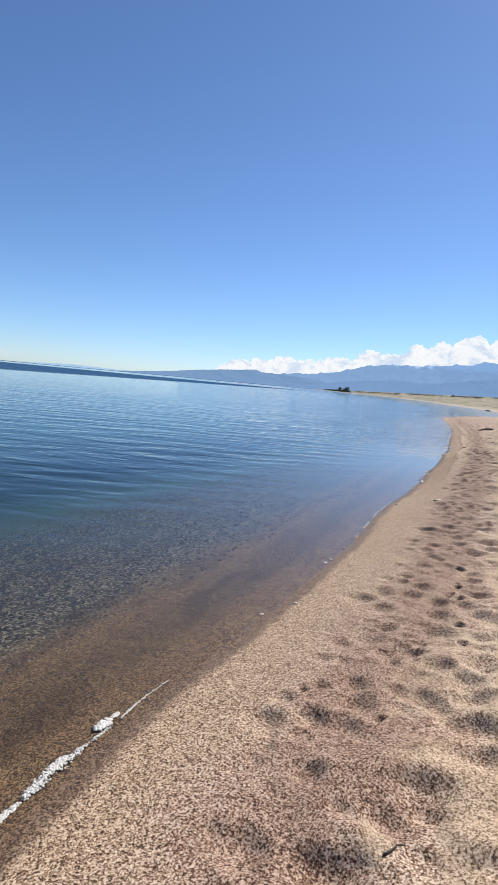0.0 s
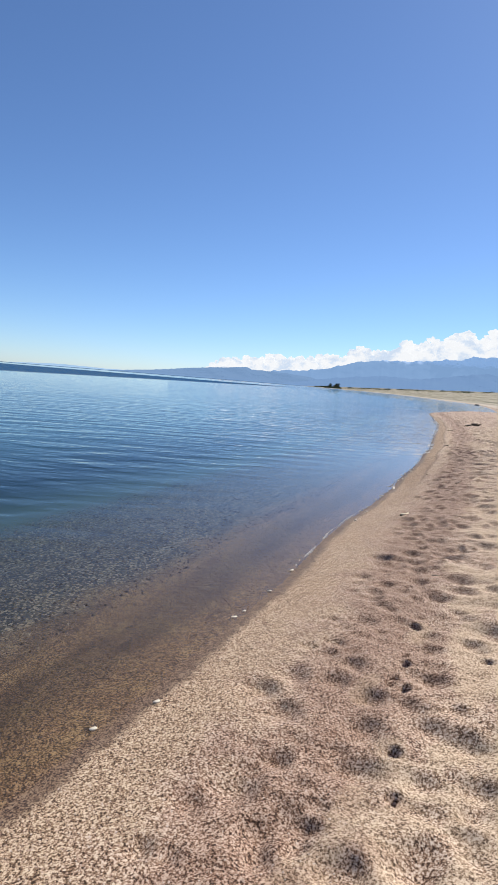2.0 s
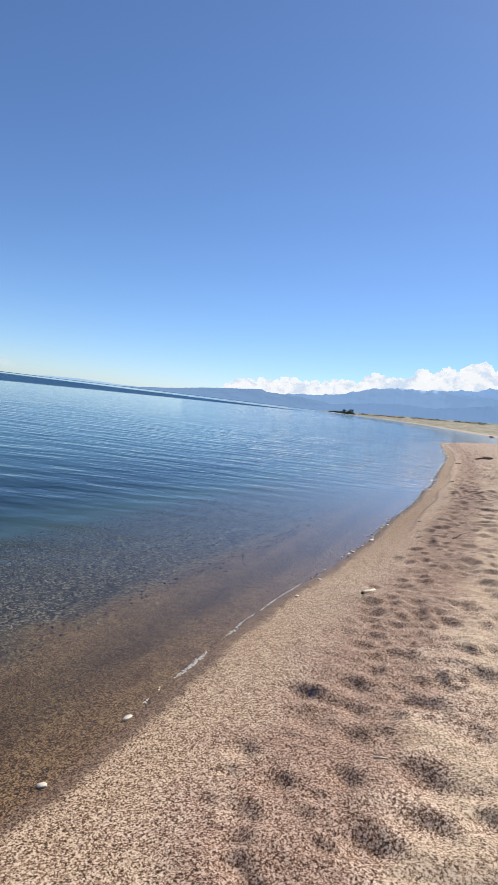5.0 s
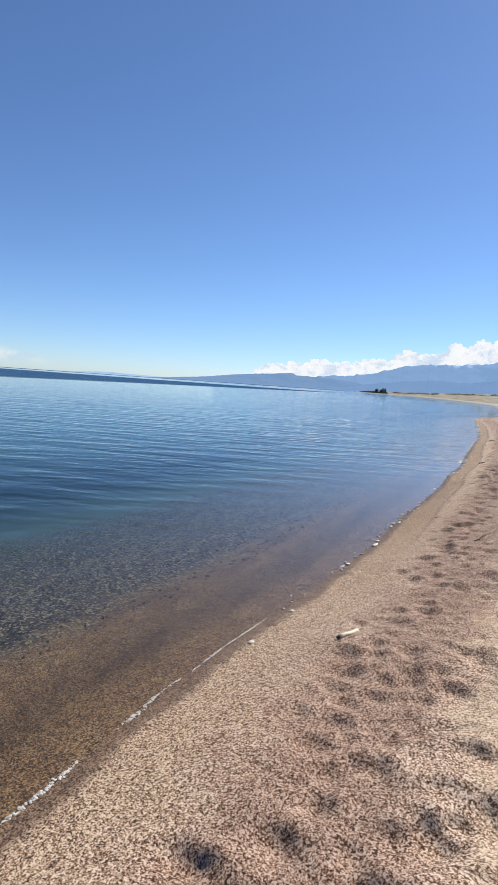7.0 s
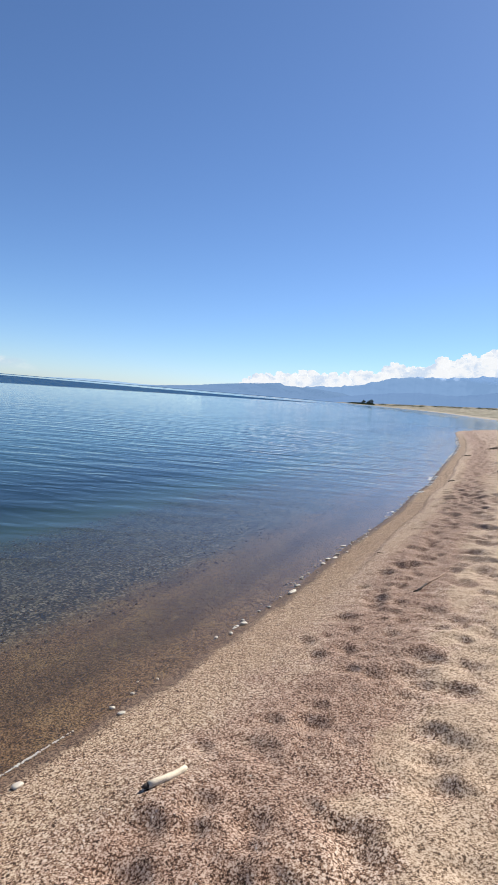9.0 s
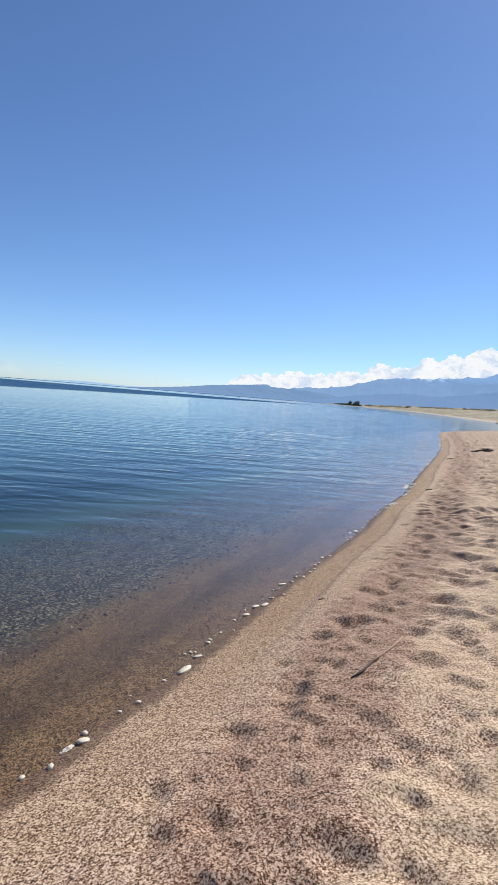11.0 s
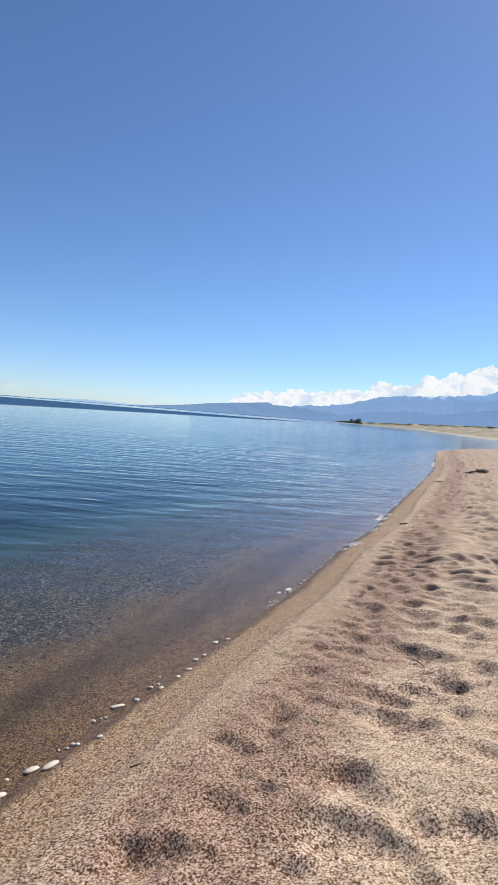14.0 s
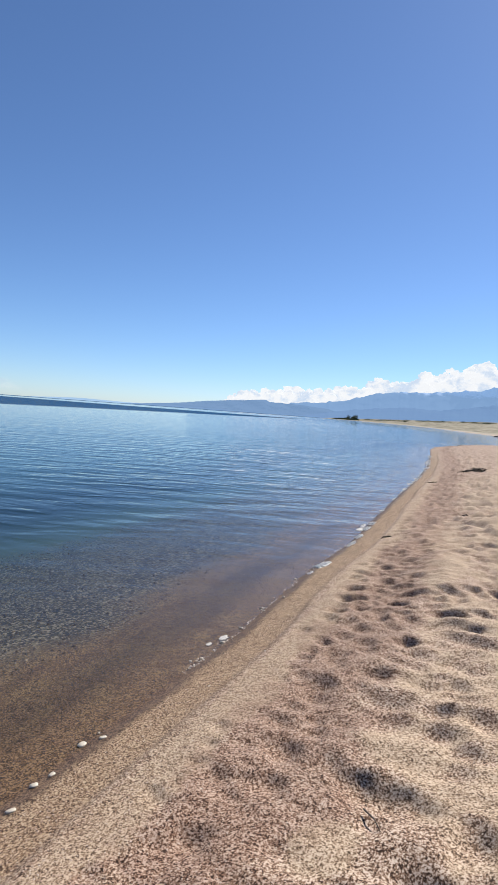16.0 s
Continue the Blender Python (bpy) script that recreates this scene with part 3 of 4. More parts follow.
def footprints():
    """The placed prints and holes, then smaller scuffs at random over the trampled band."""
    rnd = random.Random(5)
    for x, y, wide in TRACKS_START + TRACKS_TWIG + TRACKS_HOLES_SIDE + TRACKS_RIDGE + TRACKS_SPIT + TRACKS_LOG + TRACKS_MIDDLE + TRACKS_STICK + TRACKS_BEND + TRACKS_HOLLOW + TRACKS_END + TRACKS_BEYOND:
        PRINTS.append((x, y, rnd.gauss(30, 9), wide * rnd.uniform(0.52, 0.6), min(0.014 + 0.2 * wide, 0.058) * rnd.uniform(0.9, 1.15), 0.74))
    for x, y, wide in HOLES:
        PRINTS.append((x, y, 29.0, max(0.42 * wide, 0.022), 0.018, 2.4))
    placed = list(PRINTS)
    y = -0.4
    while y < 62:
        near = float(smooth(np.array(y), 16.5, 18.0))
        for lane in (0.72, 0.86, 1.0, 1.14, 1.3, 1.5, 1.7, 1.9, 2.1, 2.35, 2.6, 2.9, 3.2, 3.6, 4.0):
            if rnd.random() < (0.55 if lane < 1.4 else 0.4) + 0.35 * near:
                x = float(shore_x(y)) + lane + rnd.uniform(-0.1, 0.1)
                py = y + rnd.uniform(-0.1, 0.1)
                if math.hypot(x - 0.3, y - 9.72) < 0.25 or abs(x - (1.11 + 0.34 * (y - 12.6))) < 0.12 and 12.4 < y < 13.5:
                    continue
                if any(((x - a) / c) ** 2 + ((py - b) / d) ** 2 < 0.8 for a, b, c, d in PALE):
                    continue
                if any(abs(y - q[1]) < 0.5 and math.hypot(x - q[0], py - q[1]) < 0.03 + q[3] for q in placed):
                    continue
                half = rnd.uniform(0.03, 0.065) + 0.025 * near + (0.04 * rnd.random() if lane > 1.4 else 0.0)
                PRINTS.append((x, py, rnd.gauss(25, 22), half, 0.4 * half + 0.004, rnd.uniform(0.42, 0.66) + 0.22 * near))
        y += 0.2 - 0.05 * near


def press(X, Y, ys, ss, Z):
    """Each print: a shallow run down to a hollow, then a steep, curved side with a low rim behind it. Gives where
    coarse sand and painted shade go.
    """
    dug_shade = np.zeros_like(Z)
    ragged = 0.9 * fbm(X * 9, Y * 9, 77, 2)
    for px, py, turn, half, deep, steep in PRINTS:
        reach = max(1.7 * half, 5 * deep)
        at = px - float(shore_x(py))
        r0, r1 = np.searchsorted(ys, [py - reach, py + reach])
        c0, c1 = np.searchsorted(ss, [at - reach - 0.05, at + reach + 0.05])
        sub = (slice(r0, r1), slice(c0, c1))
        dx, dy = X[sub] - px, Y[sub] - py
        sa, ca = math.sin(radians(turn)), math.cos(radians(turn))
        v = (dx * ca - dy * sa) / half
        u = (dx * sa + dy * ca) / deep + 0.45 * v * v * half / (deep + half) + ragged[sub]
        side = np.exp(-np.abs(v) ** 3)
        Z[sub] += side * steep * deep * (np.where(u < -1, smooth(-u, 1, 4.2), smooth(u, -1, 1)) - 1 + 0.2 * np.exp(-(((u - 1.3) / 0.9) ** 2)))
        dug_shade[sub] = np.maximum(dug_shade[sub], side * smooth(u, -3.5, -1.5) * (1 - smooth(u, 0.8, 1.6)))
    return dug_shade


# patches of fine pale sand: x, y, half width, half length
PALE = [(2.25, 22.0, 0.3, 1.8), (0.03, 2.58, 0.13, 0.16), (0.1, 3.52, 0.12, 0.3), (-0.1, 2.05, 0.07, 0.18), (0.15, 3.85, 0.09, 0.35), (0.77, 5.62, 0.2, 0.5), (0.15, 4.91, 0.08, 0.18),
        (1.05, 6.62, 0.2, 0.4), (0.47, 5.84, 0.1, 0.25), (0.75, 7.35, 0.14, 0.2), (1.06, 9.8, 0.14, 0.12), (1.15, 10.26, 0.12, 0.3), (1.42, 9.56, 0.2, 0.4), (1.5, 12.75, 0.12, 0.75),
        (1.36, 11.6, 0.12, 0.2), (1.72, 15.36, 0.16, 0.22), (1.61, 14.95, 0.13, 0.2), (1.55, 14.62, 0.12, 0.2), (2.23, 19.8, 0.3, 1.0), (2.02, 16.05, 0.3, 0.18), (1.64, 14.43, 0.1, 0.2), (1.56, 13.3, 0.16, 0.35)]


def ground():
    ys = sorted({round(v, 4) for v in np.arange(1.3, 19.0, 0.017)} | {round(19.0 + d, 4) for d in spaced(0, 4881, 0.018, 1.0105, 60)} | {round(1.3 - d, 4) for d in spaced(0, 3000, 0.03, 1.2, 120)})
    ss = sorted({round(v, 4) for v in np.arange(0.55, 2.3, 0.017)} | {round(v, 4) for v in np.arange(-0.3, 0.55, 0.03)} | {round(2.3 + d, 4) for d in spaced(0, 4000, 0.018, 1.08, 80)} | {round(-0.3 - d, 4) for d in spaced(0, 4500, 0.035, 1.1, 140)})
    ys, ss = np.array(ys), np.array(ss)
    S, Y = np.meshgrid(ss, ys)
    X = shore_x(Y) + S
    Z, s, far = land(X, Y)
    # trampled, uneven sand above the run-up, smooth below it
    rough = smooth(s, 0.45, 1.2) * (1 - far) * (1 + 1.1 * smooth(Y, 18, 26)) * (1 - 0.85 * smooth(s, 3.6, 7.0)) * (1 - 0.9 * smooth(-Y, 0.5, 3.0))
    low = fbm(X * 1.9, Y * 1.9, 3, 3)
    ridged = 0.5 - np.abs(fbm(X * 2.6, Y * 2.2, 14, 2)) * 2.2
    Z = Z + rough * (0.055 * low + 0.05 * smooth(s, 1.2, 1.7) * fbm(X * 1.1, Y * 1.0, 19, 2) + 0.02 * (ridged - 0.2) + 0.034 * fbm(X * 4.5, Y * 4.5, 8, 2) + 0.026 * fbm(X * 9, Y * 12, 23, 3))
    Z = Z + (1 - far) * 0.005 * fbm(X * 22, Y * 22, 11, 3)
    Z = Z + (1 - far) * smooth(-s, 0.3, 2.5) * 0.03 * fbm(X * 2.2, Y * 1.3, 21, 3)
    Z = Z + far * smooth(s, 5, 40) * 2.0 * fbm(X * 0.02, Y * 0.008, 31, 4)
    dug_shade = press(X, Y, ys, ss, Z)
    # fine pale sand blown over the coarse, from a line above the walkers' lane
    line = np.interp(Y, [2, 3.5, 5, 6.5, 8.5, 10.5, 13, 17, 20], [1.3, 1.22, 1.18, 1.3, 1.5, 1.48, 1.4, 1.37, 1.4])
    pale = 0.85 * smooth(s - line + 0.9 * fbm(X * 1.3, Y * 0.9, 83, 4), -0.08, 0.2) - 0.5 * smooth(fbm(X * 2.1, Y * 2.1, 29, 3), 0.05, 0.22)
    for px, py, wide, long_ in PALE:
        q = ((X - px - 0.1 * (Y - py)) / wide) ** 2 + ((Y - py) / long_) ** 2
        pale = np.maximum(pale, 0.95 * np.exp(-((q * (1 + 1.2 * fbm(X * 6, Y * 6, 53, 3))) ** 1.5)))
    # hollows turn to the coarser, darker sand, with their brown shade painted in
    pale = pale * (1 - 0.45 * dug_shade)
    # the dry brow of the last storm's run-up
    pale = np.maximum(pale, 0.9 * smooth(s, 0.47, 0.53) * (1 - smooth(s + 0.3 * fbm(X * 4, Y * 4, 87, 3), 0.66, 0.86)) * smooth(Y, 12.5, 15.5))
    damp = smooth(Y, 11, 14) * (1 - smooth(s + 0.1 * fbm(X * 5, Y * 5, 37, 3), 0.40, 0.46)) * (1 - smooth(Y, 40, 60))
    pale = pale * (1 - 0.75 * smooth(Y, 26, 44))
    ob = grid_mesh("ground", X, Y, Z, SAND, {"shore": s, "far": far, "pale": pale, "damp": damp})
    tagged(ob, "coarse pinkish beach sand sloping into a lake", "ground", kind="structure")
    return ys, ss, Z


footprints()
GY, GS, GZ = ground()


def height(x, y):
    """The sand's height, footprints included."""
    s = x - float(shore_x(y))
    r = min(max(int(np.searchsorted(GY, y)), 1), len(GY) - 1)
    c = min(max(int(np.searchsorted(GS, s)), 1), len(GS) - 1)
    fr, fc = (y - GY[r - 1]) / (GY[r] - GY[r - 1]), (s - GS[c - 1]) / (GS[c] - GS[c - 1])
    a = GZ[r - 1, c - 1] * (1 - fc) + GZ[r - 1, c] * fc
    b = GZ[r, c - 1] * (1 - fc) + GZ[r, c] * fc
    return float(a * (1 - fr) + b * fr)


def water():
    xs = sorted({round(v, 3) for v in np.arange(-14, 4, 0.2)} | {round(-14 - d, 3) for d in spaced(0, 4860, 0.2, 1.07, 120)} | {round(4 + d, 3) for d in spaced(0, 44, 0.2, 1.1, 5)})
    ys = sorted({round(v, 3) for v in np.arange(-3, 45, 0.2)} | {round(45 + d, 3) for d in spaced(0, 4865, 0.2, 1.05, 120)} | {round(-3 - d, 3) for d in spaced(0, 2500, 0.4, 1.3, 150)})
    X, Y = np.meshgrid(np.array(xs), np.array(ys))
    depth = np.maximum(-land(X, Y)[0], 0)
    across, along = X * math.sin(radians(-23)) + Y * math.cos(radians(-23)), X * math.cos(radians(-23)) - Y * math.sin(radians(-23))
    warp = 2.2 * fbm(along * 0.13, across * 0.3, 41, 2) + 0.7 * fbm(X * 0.4, Y * 0.4, 45, 2)
    ripple = np.sin(2 * math.pi * (across / 1.15 + warp)) * (0.55 + 0.7 * fbm(along * 0.2, across * 0.3, 51, 2)) + 0.4 * np.sin(2 * math.pi * (across * 0.9 + along * 0.2) / 0.8 + 7 * warp)
    reach = np.maximum(smooth(depth, 0.10, 0.6), smooth(Y, 15, 26) * smooth(depth, 0.01, 0.15)) * (1 - smooth(np.hypot(X + 1, Y - 8), 30, 45))
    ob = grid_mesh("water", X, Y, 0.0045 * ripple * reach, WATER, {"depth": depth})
    return tagged(ob, "clear calm lake water with small ripples", "water", kind="structure")


water()


# ---- distance: mountains and clouds ----
def ridge(name, label, dist, profile, material, rough, depth=500.0):
    """A range of hills: a slope that climbs to a skyline given as azimuth and elevation in degrees."""
    az = np.array([p[0] for p in profile])
    el = np.array([p[1] for p in profile])
    a = np.linspace(az[0], az[-1], 500)
    A, U = np.meshgrid(a, np.linspace(0, 1, 48))
    crest = np.tan(np.radians(np.interp(A, az, el))) * dist
    spur = fbm(A * 0.7 + U * 1.6, U * 3.2 - A * 0.25, 61, 4, 0.5)
    jag = fbm(A * 3.0, A * 0.0, 71, 4, 0.5)
    Zc = crest * U**1.25 + spur * rough * np.sin(np.pi * U) ** 0.8 + jag * rough * 0.55 * U - 8 * (1 - U) + 1.7
    D = dist - depth * (1 - U) + spur * 110
    X, Y = D * np.sin(np.radians(A)), D * np.cos(np.radians(A))
    return tagged(grid_mesh(name, X, Y, Zc, material, {}), label, "mountains", kind="structure")


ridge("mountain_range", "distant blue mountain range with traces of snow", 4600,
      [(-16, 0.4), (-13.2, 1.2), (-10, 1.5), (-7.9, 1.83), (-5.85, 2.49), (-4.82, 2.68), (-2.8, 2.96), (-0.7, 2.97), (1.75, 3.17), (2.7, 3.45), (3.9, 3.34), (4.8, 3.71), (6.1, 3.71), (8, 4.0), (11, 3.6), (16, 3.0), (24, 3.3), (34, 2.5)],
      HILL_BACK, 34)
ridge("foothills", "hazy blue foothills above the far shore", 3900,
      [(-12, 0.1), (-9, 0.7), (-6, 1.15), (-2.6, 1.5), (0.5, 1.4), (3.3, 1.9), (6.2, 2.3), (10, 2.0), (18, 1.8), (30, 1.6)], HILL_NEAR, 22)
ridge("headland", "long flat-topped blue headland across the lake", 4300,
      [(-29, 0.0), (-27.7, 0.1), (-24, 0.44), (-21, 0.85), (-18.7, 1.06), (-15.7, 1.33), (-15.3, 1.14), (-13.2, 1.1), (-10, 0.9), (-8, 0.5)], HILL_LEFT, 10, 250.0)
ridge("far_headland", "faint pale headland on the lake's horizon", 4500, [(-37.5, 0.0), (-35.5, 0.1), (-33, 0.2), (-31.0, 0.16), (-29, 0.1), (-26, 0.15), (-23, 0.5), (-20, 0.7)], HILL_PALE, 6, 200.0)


def ball(level):
    bm = bmesh.new()
    bmesh.ops.create_icosphere(bm, subdivisions=level, radius=1)
    v = np.array([x.co[:] for x in bm.verts])
    f = np.array([[x.index for x in face.verts] for face in bm.faces])
    bm.free()
    return v, f


def blobs(name, rows, material, level, wobble=()):
    """Many rounded lobes in one mesh. Rows: x, y, z and the three half sizes."""
    rows = np.array(rows, float)
    v, f = ball(level)
    co = (v[None] * rows[:, None, 3:6] + rows[:, None, :3]).reshape(-1, 3)
    for k, (freq, gain) in enumerate(wobble):
        x, y, z = co.T * freq
        co = co + gain * np.stack([fbm(x + z * 0.7, y + z * 1.3, 91 + k, 2), fbm(y + z, x - z, 95 + k, 2), fbm(x + 2 * y, z * 1.5, 99 + k, 2)], -1) * 2
    faces = (f[None] + len(v) * np.arange(len(rows))[:, None, None]).reshape(-1, 3)
    me = bpy.data.meshes.new(name)
    me.from_pydata(co.tolist(), [], faces.tolist())
    me.polygons.foreach_set("use_smooth", np.ones(len(faces), dtype=bool))
    me.materials.append(material)
    return new(name, me)


def cloud_bank(name, label, profile, dist, material, seed, low):
    """Heaped cloud: columns of joined, uneven lobes that shrink towards their tops."""
    rnd = random.Random(seed)
    rows = []
    az = [p[0] for p in profile]
    a = az[0]
    while a < az[-1]:
        top = float(np.interp(a, az, [p[1] for p in profile])) + rnd.uniform(-0.25, 0.1)
        e = top
        floor = max(low, top - 2.1)
        while e > floor:
            down = (top - e) / max(top - floor, 0.1)
            r = dist * math.tan(radians(rnd.uniform(0.20, 0.40) + 0.35 * down))
            d = dist + rnd.uniform(-50, 50) - 60 * down
            t = a + rnd.uniform(-0.4, 0.4) * (0.5 + down)
            rows.append((d * math.sin(radians(t)), d * math.cos(radians(t)), d * math.tan(radians(e)) - r, r * 1.3, r, r))
            e -= rnd.uniform(0.25, 0.45)
        a += rnd.uniform(0.25, 0.4)
    return tagged(blobs(name, rows, material, 3, ((0.012, 24), (0.03, 16), (0.07, 10), (0.16, 5))), label, "cloud", kind="structure")


cloud_bank("cloud_bank", "white cumulus cloud bank over the mountains",
           [(-19.2, 1.5), (-18.3, 1.9), (-16, 2.25), (-13.4, 2.75), (-11.5, 2.55), (-10.0, 2.6), (-8, 3.0), (-6.1, 3.2), (-5.5, 4.3), (-4.4, 3.9), (-3.4, 4.1), (-2.2, 3.9), (-1, 4.95), (0.2, 4.6), (1.2, 5.4), (2.0, 4.7), (2.8, 5.4), (3.5, 5.5),
            (4.3, 6.3), (5.3, 4.9), (6.2, 6.1), (9, 6.4), (10.5, 5.6)], 4780, CLOUD, 11, 0.9)
haze_az = np.radians(np.linspace(-56, -34, 40))
A, E = np.meshgrid(haze_az, np.radians(np.linspace(0.1, 3.4, 14)))
tagged(grid_mesh("haze_cloud", 4850 * np.sin(A), 4850 * np.cos(A), 4850 * np.tan(E), HAZE_CLOUD, {"rise": np.degrees(E), "bearing": np.degrees(A)}), "faint pale cloud low over the lake", "cloud", kind="structure")


# ---- the far shore ----
def tree(x, y, z, tall, wide, seed):
    """A broad tree: tapered trunk, limbs and a ragged crown of leaf clumps."""
    rnd = random.Random(seed)
    root = new("tree")
    root.location = (x, y, z)
    bm = bmesh.new()
    tube(bm, [(0, 0, -0.3), (0.1, 0, tall * 0.3), (0.0, 0.2, tall * 0.6)], [tall * 0.035, tall * 0.028, tall * 0.012], 8)
    for k in range(5):
        a = k * 1.3 + rnd.random()
        tube(bm, [(0, 0, tall * 0.25), (math.cos(a) * wide * 0.2, math.sin(a) * wide * 0.2, tall * 0.45), (math.cos(a) * wide * 0.36, math.sin(a) * wide * 0.36, tall * 0.65)], [tall * 0.014, tall * 0.01, tall * 0.004], 6)
    part("trunk", bm, BARK, root)
    bm = bmesh.new()
    knots = []
    for k in range(22):
        rise = rnd.uniform(-0.9, 0.9)
        knots.append((tall * (0.55 + 0.33 * rise), 2.4 * k, wide * 0.34 * math.sqrt(1 - rise * rise) * rnd.uniform(0.5, 1.0)))
    for k in range(2000):
        heart, turn, reach = knots[rnd.randrange(len(knots))]
        c = Vector((math.cos(turn) * reach, math.sin(turn) * reach, heart))
        q = Vector((rnd.gauss(0, 1), rnd.gauss(0, 1), rnd.gauss(0, 1))).normalized() * wide * 0.2 * rnd.random() ** 0.4
        p = c + q
        size = tall * rnd.uniform(0.018, 0.035)
        u = Vector((rnd.gauss(0, 1), rnd.gauss(0, 1), rnd.gauss(0, 1))).normalized()
        w = u.orthogonal().normalized()
        bm.faces.new([bm.verts.new(p + u * size), bm.verts.new(p + w * size * 0.6), bm.verts.new(p - u * size), bm.verts.new(p - w * size * 0.6)])
    part("crown", bm, LEAF, root)
    return tagged(root, "dark green broad-crowned tree on the far shore", "tree", "trees on the far shore")


def bush(x, y, z, tall, wide, seed):
    rnd = random.Random(seed)
    bm = bmesh.new()
    for k in range(420):
        a = rnd.uniform(0, 2 * math.pi)
        r = wide * 0.5 * rnd.random() ** 0.5
        p = Vector((math.cos(a) * r, math.sin(a) * r, tall * rnd.random() ** 0.7 * (1 - 0.6 * (2 * r / wide) ** 2)))
        size = tall * rnd.uniform(0.06, 0.12)
        u = Vector((rnd.gauss(0, 1), rnd.gauss(0, 1), rnd.gauss(0, 1))).normalized()
        w = u.orthogonal().normalized()
        bm.faces.new([bm.verts.new(p + u * size), bm.verts.new(p + w * size * 0.6), bm.verts.new(p - u * size), bm.verts.new(p - w * size * 0.6)])
    ob = part("bush", bm, LEAF)
    ob.location = (x, y, z)
    return tagged(ob, "low dark green bush on the far shore", "bush", "bushes on the far shore")


def tube(bm, points, radii, sides=8, seed=None):
    """A tapered, capped tube along points."""
    rnd = random.Random(seed)
    pts = [Vector(p) for p in points]
    rings = []
    for k, p in enumerate(pts):
        d = (pts[min(k + 1, len(pts) - 1)] - pts[max(k - 1, 0)]).normalized()
        u = d.orthogonal().normalized() if k == 0 else (u - d * u.dot(d)).normalized()
        w = d.cross(u)
        ring = []
        for j in range(sides):
            a = 2 * math.pi * j / sides
            r = radii[k] * (1 if seed is None else rnd.uniform(0.82, 1.15))
            ring.append(bm.verts.new(p + (u * math.cos(a) + w * math.sin(a)) * r))
        rings.append(ring)
    for a, b in zip(rings, rings[1:]):
        for j in range(sides):
            bm.faces.new([a[j], a[(j + 1) % sides], b[(j + 1) % sides], b[j]])
    bm.faces.new(rings[0][::-1])
    bm.faces.new(rings[-1])


def far_spot(az, dist):
    x, y = dist * math.sin(radians(az)), dist * math.cos(radians(az))
    return x, y, height(x, y)


def bank(az, inland):
    """A place on the far shore, in that bearing, so far from its water."""
    d = 1200.0
    while d < 3200 and d * math.sin(radians(az)) - float(shore_x(d * math.cos(radians(az)))) < inland:
        d += 10.0
    return d


for n, (az, tall, wide) in enumerate([(-7.65, 8.5, 8.0), (-6.97, 9.8, 11.5), (-7.2, 7.0, 8.0)]):
    d = bank(az, 22)
    tree(*far_spot(az, d), tall * d / 1046, wide * d / 1046, 20 + n)
rnd = random.Random(4)
for n in range(40):
    az = -9.05 + 2.3 * (n + rnd.random()) / 40
    d = bank(az, rnd.uniform(17, 27))
    bush(*far_spot(az, d), rnd.uniform(2.6, 3.8) * d / 1046 * min(1.0, 0.45 + 0.5 * (az + 9.05)), rnd.uniform(6, 10) * d / 1046, 40 + n)
for n in range(46):
    az = rnd.uniform(-6.0, 10.0)
    bush(*far_spot(az, rnd.uniform(1500, 1900)), rnd.uniform(2.5, 5.0), rnd.uniform(12, 40), 80 + n)


def lump(name, label, category, x, y, size, material, seed, sink=0.25, group="", base=None, parent=None, kind="", subdiv=2):
    """A rounded, uneven stone or patch lying on the sand."""
    rnd = random.Random(seed)
    bm = bmesh.new()
    bmesh.ops.create_icosphere(bm, subdivisions=subdiv, radius=1)
    shift = Vector((rnd.uniform(0, 90), rnd.uniform(0, 90), rnd.uniform(0, 90)))
    for v in bm.verts:
        k = 1 + 0.28 * noise.noise(v.co * 1.3 + shift) + 0.12 * noise.noise(v.co * 3.1 + shift)
        v.co = Vector([math.copysign(abs(t) ** 0.75, t) for t in v.co])
        v.co = Vector((v.co.x * size[0] / 2 * k, v.co.y * size[1] / 2 * k, v.co.z * size[2] / 2 * k))
    ob = part(name, bm, material)
    z = height(x, y) if base is None else base
    ob.matrix_basis = pose(x, y, z + size[2] * (0.5 - sink), rnd.uniform(-6, 6), rnd.uniform(-6, 6), size[3] if len(size) > 3 else rnd.uniform(0, 180))
    return tagged(ob, label, category, group, kind)


lump("boulder", "dark low rock at the corner of the bay", "rock", 19.3, 192.0, (1.5, 0.7, 0.45, 10), DARKWOOD, 3)


